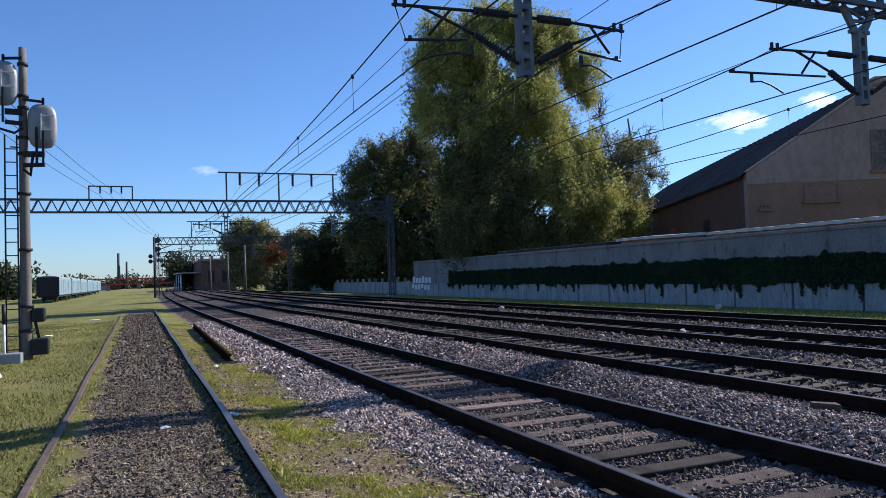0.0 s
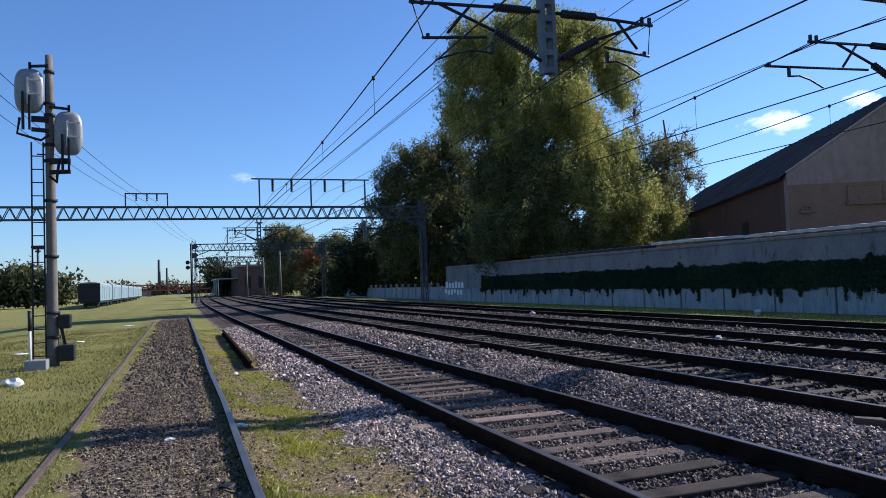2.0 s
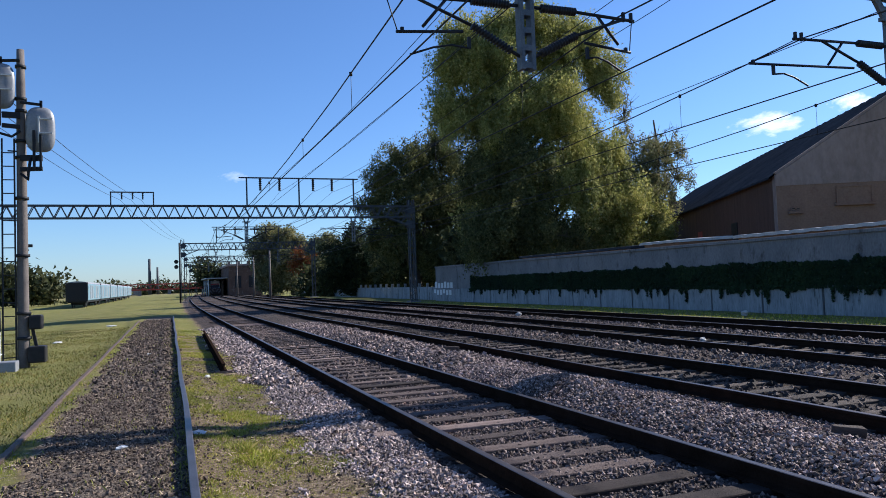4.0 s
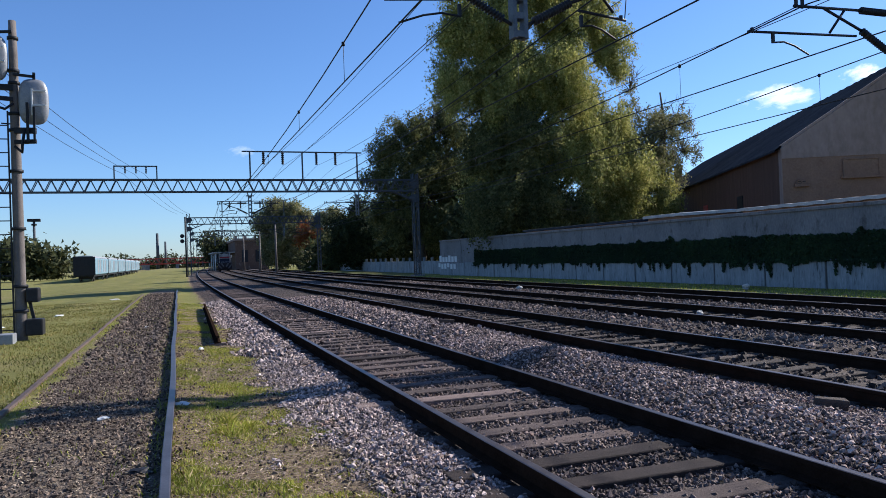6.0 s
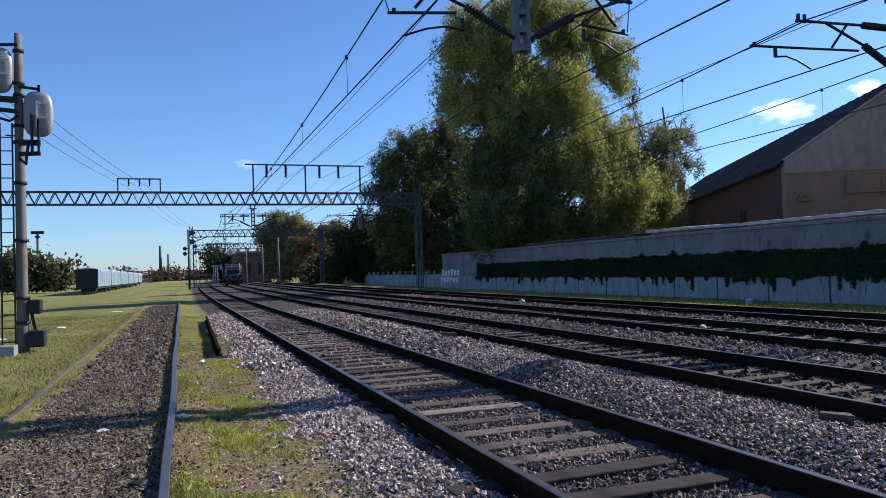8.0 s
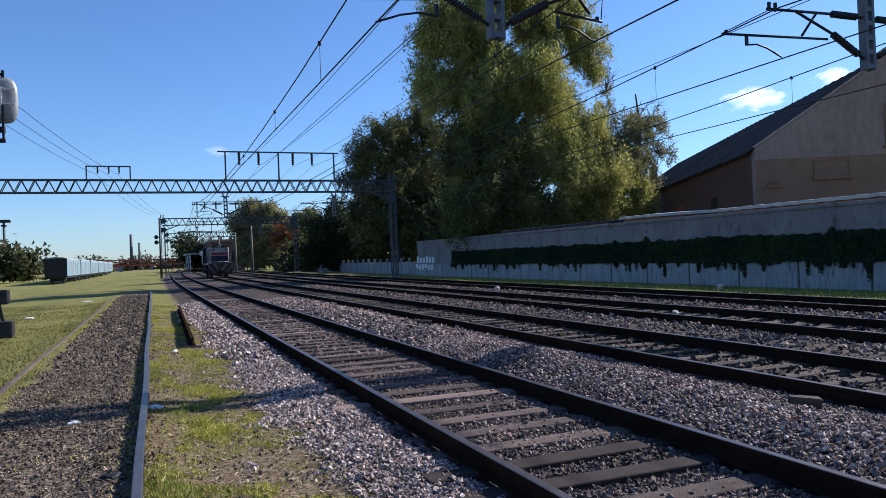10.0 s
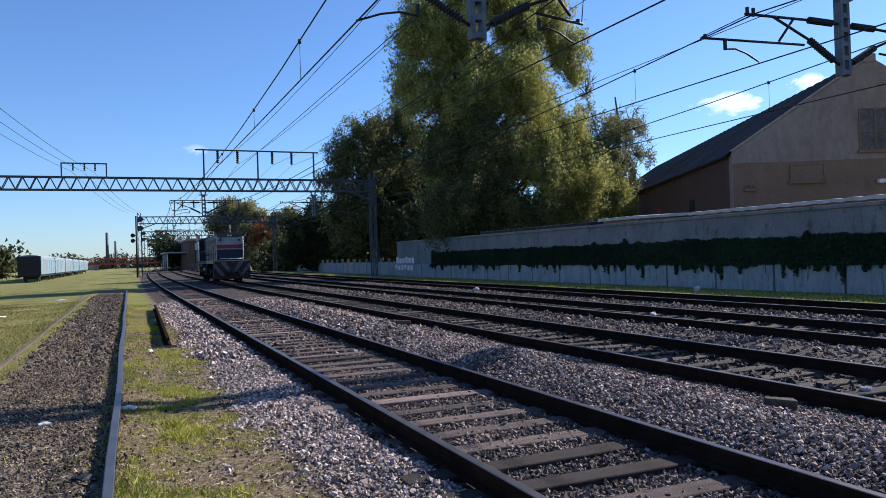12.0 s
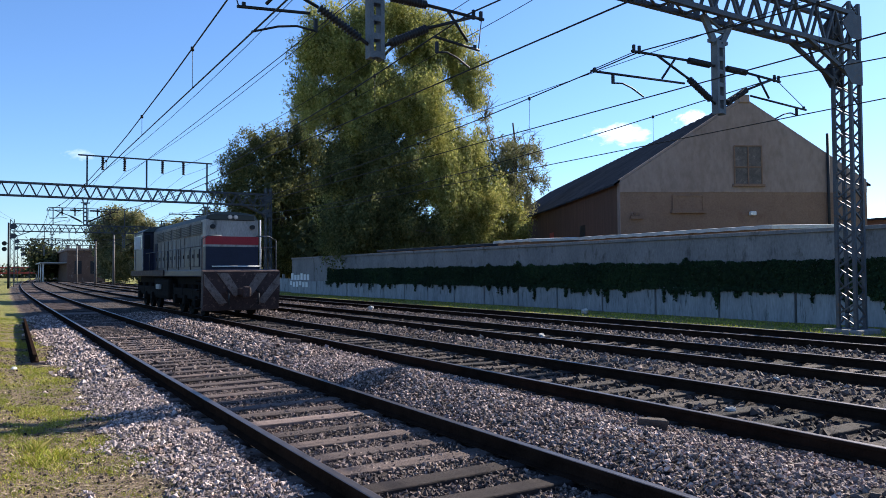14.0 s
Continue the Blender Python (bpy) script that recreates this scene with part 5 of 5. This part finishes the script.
    for s in (-1, 1):
        for x0 in (0.12, 0.72):
            bm = bmesh.new()
            q = [(s * 0.04, 0.78), (s * 0.3, 0.72), (s * 0.86, 1.5), (s * 0.5, 1.5)]
            if x0 > 0.5:
                q = [(s * 0.5, 0.5), (s * 0.78, 0.46), (s * 1.28, 1.1), (s * 1.28, 1.48)]
            f = [bm.verts.new((x, -0.05 + max(0, 0.85 - z) * 0.2333, z)) for x, z in q]
            bk = [bm.verts.new((x, 0.02 + max(0, 0.85 - z) * 0.2333, z)) for x, z in q]
            bm.faces.new(f), bm.faces.new(bk[::-1])
            for i in range(4):
                bm.faces.new((f[i], bk[i], bk[(i + 1) % 4], f[(i + 1) % 4]))
            bmesh.ops.recalc_face_normals(bm, faces=bm.faces)
            part("chevron", bm, CHEVRON, o)
        bm = bmesh.new()
        for y0, y1, z0 in ((0.45, 5.4, 0.9), (5.4, 6.3, 0.75), (8.8, 14.4, 0.9)):
            box(bm, s * 0.7 - 0.2, s * 0.7 + 0.2, y0, y1, z0, 1.4)
        part("frame_plate", bm, UNDER, o)
        bm = bmesh.new()
        for k in range(4):
            box(bm, s * 1.2 - 0.2, s * 1.2 + 0.2, 0.3 + 0.12 * k, 0.8, 0.3 + 0.3 * k, 0.34 + 0.3 * k)
        part("steps", bm, UNDER, o)
        bm = bmesh.new()
        tube(bm, [(s * 0.5, -0.02, 0.9), (s * 0.5, -0.18, 0.8), (s * 0.5, -0.15, 0.45)], 0.035, 6)
        part("air_hose", bm, RUBBER, o)
    bm = bmesh.new()
    box(bm, -0.18, 0.18, -0.45, 0.1, 0.75, 1.0, bevel=0.05)
    box(bm, -0.12, 0.12, -0.55, -0.4, 0.68, 1.05, bevel=0.04)
    part("coupler", bm, RUST_PLATE, o)
    bm = bmesh.new()
    box(bm, -1.25, 1.25, 5.9, 9.0, 0.45, 1.3, bevel=0.15)
    part("fuel_tank", bm, UNDER, o)
    bm = bmesh.new()
    box(bm, -1.34, -1.24, 7.3, 8.1, 0.85, 1.05, bevel=0.02)
    part("battery_box", bm, LOCO_WHITE, o)
    for y in (3.4, 11.5):
        for s in (-1, 1):
            bm = bmesh.new()
            box(bm, s * 1.05 - 0.08, s * 1.05 + 0.08, y - 2.1, y + 2.1, 0.55, 0.95, bevel=0.04)
            for d in (-1.65, 0, 1.65):
                box(bm, s * 1.12 - 0.1, s * 1.12 + 0.1, y + d - 0.2, y + d + 0.2, 0.35, 0.7, bevel=0.04)
                tube(bm, [(s * 1.05, y + d + 0.5, 0.6), (s * 1.05, y + d + 0.5, 1.1)], 0.1, 8)
            part("bogie_frame", bm, UNDER, o)
    wheels = []
    for y in (1.75, 3.4, 5.05, 9.85, 11.5, 13.15):
        bm = bmesh.new()
        tube(bm, [(-0.95, 0, 0), (0.95, 0, 0)], 0.09, 8)
        for s in (-1, 1):
            tube(bm, [(s * 0.79, 0, 0), (s * 0.9, 0, 0)], 0.51, 22)
            tube(bm, [(s * 0.75, 0, 0), (s * 0.79, 0, 0)], 0.54, 22)
            for k in range(4):
                a = k * math.tau / 4
                tube(bm, [(s * 0.9, 0.28 * math.cos(a), 0.28 * math.sin(a)), (s * 0.93, 0.28 * math.cos(a), 0.28 * math.sin(a))], 0.08, 8)
        w = part("wheelset", bm, UNDER, o)
        w.location = (0, y, 0.51)
        wheels.append((w, y))
    # the body above the deck is a tenth lower than drawn
    for c in o.children:
        for mesh_ob in (c, *c.children):
            for v in mesh_ob.data.vertices:
                if v.co.z > 1.62:
                    v.co.z = 1.62 + (v.co.z - 1.62) * 0.9
    return o, wheels


LOCO, WHEELS = locomotive()
SPEED = 15.6


def loco_y(t):
    return 25.5 + SPEED * (14.0 - t)


# ---- loose things beside the tracks ----


def rail_stub():
    s = thing("discarded_rail", "rusty length of rail lying on stubs in the grass", "rail", pose(0.47, 16.4, 0.0, 0, 0, -1.1))
    bm = bmesh.new()
    rail_mesh(bm, lambda y: 0.0, [0, 4, 8.5, 13.2], 0.0)
    part("rail", bm, [RAIL_SIDE, RAIL_SIDE], s)
    for y in (0.1, 6, 12):
        bm = bmesh.new()
        box(bm, -0.16, 0.16, y - 0.1, y + 0.1, -0.3, -0.15)
        part("sleeper_stub", bm, WOOD, s)


rail_stub()


def lump(name, label, cat, x, y, z, size, mat, seed, flat=0.5):
    q = random.Random(seed)
    bm = bmesh.new()
    bmesh.ops.create_icosphere(bm, subdivisions=2, radius=1)
    for v in bm.verts:
        k = 0.75 + 0.5 * noise.noise(v.co * 1.3 + Vector((seed * 3.1, 0, 0)))
        v.co = Vector((v.co.x * size[0] * k, v.co.y * size[1] * k, v.co.z * size[2] * k))
    ob = link(name, bm, mat)
    ob.matrix_basis = pose(x, y, z, 0, 0, q.uniform(0, 360))
    tagged(ob, label, cat)
    return ob


LITTER = (("litter", "crumpled white plastic bag on the grass", -4.0, 17.0, 0.3, 0.25, 0.13), ("litter", "scrap of white paper beside the siding", 0.12, 15.8, 0.09, 0.07, 0.04),
          ("litter", "scrap of pale paper on the cinders", -1.1, 9.3, 0.09, 0.05, 0.03), ("litter", "flat pale board scrap in the grass", -0.3, 9.75, 0.2, 0.1, 0.025),
          ("litter", "white scrap on the cinders", -1.05, 21.5, 0.08, 0.08, 0.04), ("litter", "pale scrap in the grass", -4.2, 30.0, 0.35, 0.2, 0.05),
          ("litter", "white scrap in the grass", -3.2, 42.0, 0.3, 0.2, 0.06), ("litter", "pale scrap in the grass", -5.3, 25.5, 0.3, 0.2, 0.05), ("litter", "dark green scrap by the rail", -0.65, 6.9, 0.14, 0.1, 0.03))
for k, (nm, lab, x, y, a, b, c) in enumerate(LITTER):
    lump(nm, lab, "litter", x, y, ground_z(x, y) + c * 0.5, (a, b, c), RUBBER if "dark" in lab else WHITE, k + 3)
PALE_STONE = surface("pale_stone", (0.32, 0.31, 0.30), (0.55, 0.53, 0.5), 9, 0.9, 0, 60, 0.5)
ROCKS = (("pale round stone on the ballast", 13.3, 28.6, 0.16), ("white stone on the ballast between the tracks", 11.4, 15.0, 0.13), ("white stone on a sleeper end", 7.08, 6.25, 0.085),
         ("dark broken sleeper end", 5.36, 5.85, 0.12), ("dark block on the ballast", 5.34, 16.1, 0.14), ("pale stone beside the rail", 9.35, 7.2, 0.06), ("grey stone by the wall", 19.2, 22.0, 0.2))
for k, (lab, x, y, s) in enumerate(ROCKS):
    if "dark" in lab:
        bm = bmesh.new()
        box(bm, -s * 1.2, s * 1.2, -s * 0.7, s * 0.7, -s * 0.6, s * 0.5, bevel=0.012)
        for v in bm.verts:
            v.co += Vector((0.02 * noise.noise(v.co * 9), 0.02 * noise.noise(v.co * 7 + Vector((3, 0, 0))), 0.015 * noise.noise(v.co * 8)))
        ob = link("sleeper_block", bm, DARK_WOOD)
        ob.matrix_basis = pose(x, y, ground_z(x, y) + s * 0.5, 4, -6, 20 + 40 * k)
        tagged(ob, lab, "wood block")
        continue
    lump("rock", lab, "rock", x, y, ground_z(x, y) + s * 0.7, (s, s * 0.8, s * 0.7), PALE_STONE, 20 + k)


# ---- grass ----


def grass(name, label, points, heights, material, seed, width=0.006):
    """Blades with a bend, three corners each and a fold."""
    r = np.random.default_rng(seed)
    n = len(points)
    p = np.array(points)
    a = r.uniform(0, math.tau, n)
    s = np.stack([np.cos(a), np.sin(a), np.zeros(n)], 1) * (width * r.uniform(0.6, 1.4, (n, 1)))
    lean = np.stack([r.normal(0, 0.45, n), r.normal(0, 0.45, n), np.ones(n)], 1)
    h = np.array(heights)[:, None]
    mid = p + lean * h * 0.55
    tip = p + lean * h * (1.0, 1.0, 0.92) + np.stack([r.normal(0, 0.25, n), r.normal(0, 0.25, n), np.zeros(n)], 1) * h
    v = np.stack([p - s, p + s, mid + s * 0.7, tip, mid - s * 0.7], 1).reshape(-1, 3)
    k = np.arange(n)[:, None] * 5
    f = (k + np.array([0, 1, 2, 3, 4])).ravel()
    tagged(raw(name, v, f, 5, material), label, "grass", kind="stuff")


def strewn(x0, x1, y0, y1, n, seed, keep):
    r = np.random.default_rng(seed)
    out = []
    for x, y in zip(r.uniform(x0, x1, n), y0 + (y1 - y0) * r.random(n) ** 1.5):
        if r.random() < keep(x, y):
            out.append((x, y, ground_z(x, y) - 0.005))
    return out


def verge_keep(x, y):
    clump = smooth(-0.05, 0.5, wave(x, y, 1.2, 1) + 0.8 * wave(x, y, 3.6, 2) + 0.1)
    bright = 1.1 * math.exp(-((x - 0.2) / 0.32) ** 2 - ((y - 8.6) / 0.9) ** 2) + 1.0 * math.exp(-((x - 1.05) / 0.22) ** 2 - ((y - 7.9) / 0.6) ** 2) + 0.9 * math.exp(-((x - 0.45) / 0.35) ** 2 - ((y - 13.8) / 1.6) ** 2)
    bright += 0.7 * math.exp(-((x + 0.25) / 0.13) ** 2 - ((y - 6.6) / 0.5) ** 2) + 0.5 * math.exp(-((x - 0.1) / 0.3) ** 2 - ((y - 11.2) / 0.6) ** 2)
    bal, turf, cin = zone_of(x, y)
    return max(0.0, (0.2 + clump * 0.6 + bright * (0.55 + 0.9 * wave(x, y, 5.0, 3))) * (1 - 0.85 * bal) * (1 - 0.9 * cin))


pts = strewn(-0.42, 1.45, 3.6, 34, 230000, 3, verge_keep)
grass("grass", "patchy yellow-green grass between the siding and the ballast", pts, [0.012 + 0.075 * max(0.0, verge_keep(x, y) - 0.12) * random.random() for x, y, _ in pts], GRASS, 4, 0.004)
pts = strewn(-9.0, -2.2, 6.5, 40, 80000, 5, lambda x, y: 0.6 + 0.9 * wave(x, y, 0.5) + 0.4 * wave(x, y, 2.0))
grass("grass", "short olive lawn beside the siding", pts, [0.02 + 0.045 * random.random() for _ in pts], LAWN, 6, 0.009)
pts = strewn(-2.4, -0.35, 4, 40, 60000, 7, lambda x, y: 0.75 * max(math.exp(-((abs(x - siding(y)) - 0.82) / 0.13) ** 2) * (0.5 + 1.3 * wave(x, y, 1.7, 3)), 0.02 + 0.2 * wave(x, y, 1.1)))
grass("grass", "thin weeds along the rusty siding rails", pts, [0.02 + 0.05 * random.random() for _ in pts], GRASS, 8, 0.005)
pts = strewn(17.6, 22.6, 4, 60, 22000, 9, lambda x, y: 0.5 + 0.6 * wave(x, y, 0.7))
grass("grass", "strip of tall grass below the wall", pts, [0.03 + 0.08 * random.random() for _ in pts], GRASS, 10, 0.015)



def straw():
    """Dry stalks and chips lying about on the cinders and the verge."""
    r = np.random.default_rng(12)
    n = 13000
    x, y = r.uniform(-2.3, 1.3, n), 3.8 + 16 * r.random(n) ** 1.4
    a = r.uniform(0, math.tau, n)
    ln, wd = r.uniform(0.01, 0.035, n), r.uniform(0.002, 0.006, n)
    z = np.array([ground_z(p, q) for p, q in zip(x, y)]) + r.uniform(0.005, 0.03, n)
    c = np.stack([x, y, z], 1)
    d = np.stack([np.cos(a), np.sin(a), r.normal(0, 0.15, n)], 1) * ln[:, None]
    s = np.stack([-np.sin(a), np.cos(a), np.zeros(n)], 1) * wd[:, None]
    v = np.stack([c - d - s, c + d - s, c + d + s, c - d + s], 1).reshape(-1, 3)
    tagged(raw("straw", v, np.arange(n * 4), 4, STRAW), "dry stalks and wood chips strewn on the ground", "straw", kind="stuff")


STRAW = surface("straw", (0.22, 0.17, 0.11), (0.45, 0.37, 0.26), 3, 0.9, 0, 40, 0.1, island=True)
straw()

# ---- ballast and sleepers ----


def stones(name, label, x0, x1, y0, y1, n, size, seed, material=None, cinders=False, bed=None):
    """Angular crushed stones, eight faces each, strewn on the bed."""
    r = np.random.default_rng(seed)
    x, y = r.uniform(x0, x1, n), y0 + (y1 - y0) * r.random(n)
    keep = np.ones(n, bool)
    z = np.zeros(n)
    for i in range(n):
        if bed is not None:
            u = x[i] - bend(y[i])
            if (min(abs(u - cx) for cx in TRACKS) + 0.25 * wave(x[i], y[i], 1.2, 2) < 1.05) != bed:
                keep[i] = False
                continue
        bal, turf, cin = zone_of(x[i], y[i])
        keep[i] = cinders is None or (cin if cinders else bal) + 0.6 * wave(x[i], y[i], 1.6, 4) + 0.35 * (r.random() - 0.5) > 0.42
        if keep[i]:
            z[i] = ground_z(x[i], y[i])
        if keep[i] and not cinders:
            u = x[i] - bend(y[i])
            for cx in TRACKS:
                d = abs(u - cx) - GAUGE / 2 - 0.036
                if -0.1 < d < 0.13 or (d < 0 and r.random() < 0.08):
                    keep[i] = False
    x, y, z = x[keep], y[keep], z[keep]
    n = len(x)
    s = size * r.uniform(0.5, 1.0, (n, 1)) * r.choice([0.85, 1.2, 1.6], (n, 1), p=[0.5, 0.38, 0.12])
    base = np.array([(1, 0, 0), (0, 1, 0), (-1, 0, 0), (0, -1, 0), (0, 0, 0.8), (0, 0, -0.8)])
    tri = np.array([(0, 1, 4), (1, 2, 4), (2, 3, 4), (3, 0, 4), (1, 0, 5), (2, 1, 5), (3, 2, 5), (0, 3, 5)])
    v = base[None] * s[:, None, :] * r.uniform(0.72, 1.2, (n, 6, 1)) + r.normal(0, 0.13, (n, 6, 3)) * s[:, None, :]
    q = r.normal(size=(n, 4))
    q /= np.linalg.norm(q, axis=1, keepdims=True)
    w, i, j, k = q.T
    R = np.stack([1 - 2 * (j * j + k * k), 2 * (i * j - k * w), 2 * (i * k + j * w), 2 * (i * j + k * w), 1 - 2 * (i * i + k * k), 2 * (j * k - i * w), 2 * (i * k - j * w), 2 * (j * k + i * w), 1 - 2 * (i * i + j * j)], 1).reshape(n, 3, 3)
    v = np.einsum("nab,nvb->nva", R, v) + np.stack([x, y, z + s[:, 0] * r.uniform(-0.35, 0.75, n)], 1)[:, None, :]
    f = (np.arange(n)[:, None, None] * 6 + tri[None]).ravel()
    tagged(raw(name, v.reshape(-1, 3), f, 3, material or STONE), label, "ballast", kind="stuff")


stones("ballast_stones", "loose grey crushed stone ballast round the near track", 1.9, 6.3, 3.4, 13, 62000, 0.0225, 1, STONE, bed=False)
stones("ballast_stones", "fresh pale grey ballast on the shoulder beside the verge", 0.35, 1.9, 3.4, 13, 30000, 0.0225, 25, FRESH_STONE, bed=False)
stones("ballast_stones", "grimy brown ballast between the rails of the near track", 1.6, 6.3, 3.4, 13, 70000, 0.022, 21, TRACK_STONE, bed=True)
stones("ballast_stones", "loose grey ballast where the line runs on", 0.55, 17.2, -5.0, 3.4, 16000, 0.042, 6)
stones("ballast_stones", "grey and rusty crushed stone ballast along the tracks", 1.9, 6.3, 13, 34, 30000, 0.042, 2, STONE, bed=False)
stones("ballast_stones", "pale grey ballast on the shoulder further on", 0.45, 1.9, 13, 34, 13000, 0.04, 26, FRESH_STONE, bed=False)
stones("ballast_stones", "grimy ballast between the rails further on", 1.6, 6.3, 13, 34, 30000, 0.036, 22, TRACK_STONE, bed=True)
stones("ballast_stones", "crushed stone ballast between the far tracks", 6.3, 17.4, 3.0, 36, 46000, 0.046, 3, OILY_SHADED_STONE, bed=True)
stones("ballast_stones", "lighter crushed stone in strips between the far tracks", 6.3, 17.4, 3.0, 48, 46000, 0.046, 13, TRACK_STONE, bed=False)


CINDER = surface("cinders", (0.05, 0.038, 0.031), (0.22, 0.17, 0.132), 1.5, 0.95, 0, 60, 0.3, (0.24, 0.2, 0.16), island=True)
stones("cinders", "dark cinders and clods between the siding rails", -2.4, -0.3, 4, 14, 17000, 0.019, 4, CINDER, True)
stones("pebbles", "loose pebbles and clods strewn over the grassy verge", -0.4, 1.2, 3.8, 20, 5200, 0.017, 24, CINDER, None)
stones("cinders", "dark cinders along the siding", -2.4, -0.2, 14, 46, 12000, 0.037, 5, CINDER, True)


def sleepers():
    bm = bmesh.new()
    box(bm, -1.36, 1.36, -0.11, 0.11, -0.29, -0.148, bevel=0.012)
    me = bpy.data.meshes.new("sleeper")
    bm.to_mesh(me)
    bm.free()
    dark = me.copy()
    me.materials.append(WOOD)
    dark.materials.append(DARK_WOOD)
    q = random.Random(2)
    for tr, cx, y_end, step, first in zip(main_tracks, TRACKS, (110, 95, 70, 60), (0.56, 0.6, 0.6, 0.6), (0.75, 0.4, 0.2, 0.5)):
        y = first - 12 * step
        while y < y_end:
            o = new("sleeper", me if cx < 5 else dark)
            o.parent = tr
            o.matrix_basis = pose(cx + bend(y) + q.uniform(-0.05, 0.05), y, q.uniform(-0.012, 0.008), q.uniform(-1, 1), q.uniform(-0.3, 0.3), q.uniform(-1.4, 1.4))
            y += step + q.uniform(-0.03, 0.03)


sleepers()


def motions():
    rows = []
    for i in range(29):
        t = i * 0.5
        y = loco_y(t) + 7
        slope = (bend(y + 4) - bend(y - 4)) / 8
        rows.append((t, pose(TRACKS[1] + bend(y) - slope * 7, loco_y(t), 0.0, 0, 0, -math.degrees(math.atan(slope)))))
    walk(LOCO, rows)
    for w, y in WHEELS:
        walk(w, [(f / FPS, pose(0, y, 0.51, math.degrees(SPEED * f / FPS / 0.51) % 360, 0, 0)) for f in range(0, 421)])


motions()
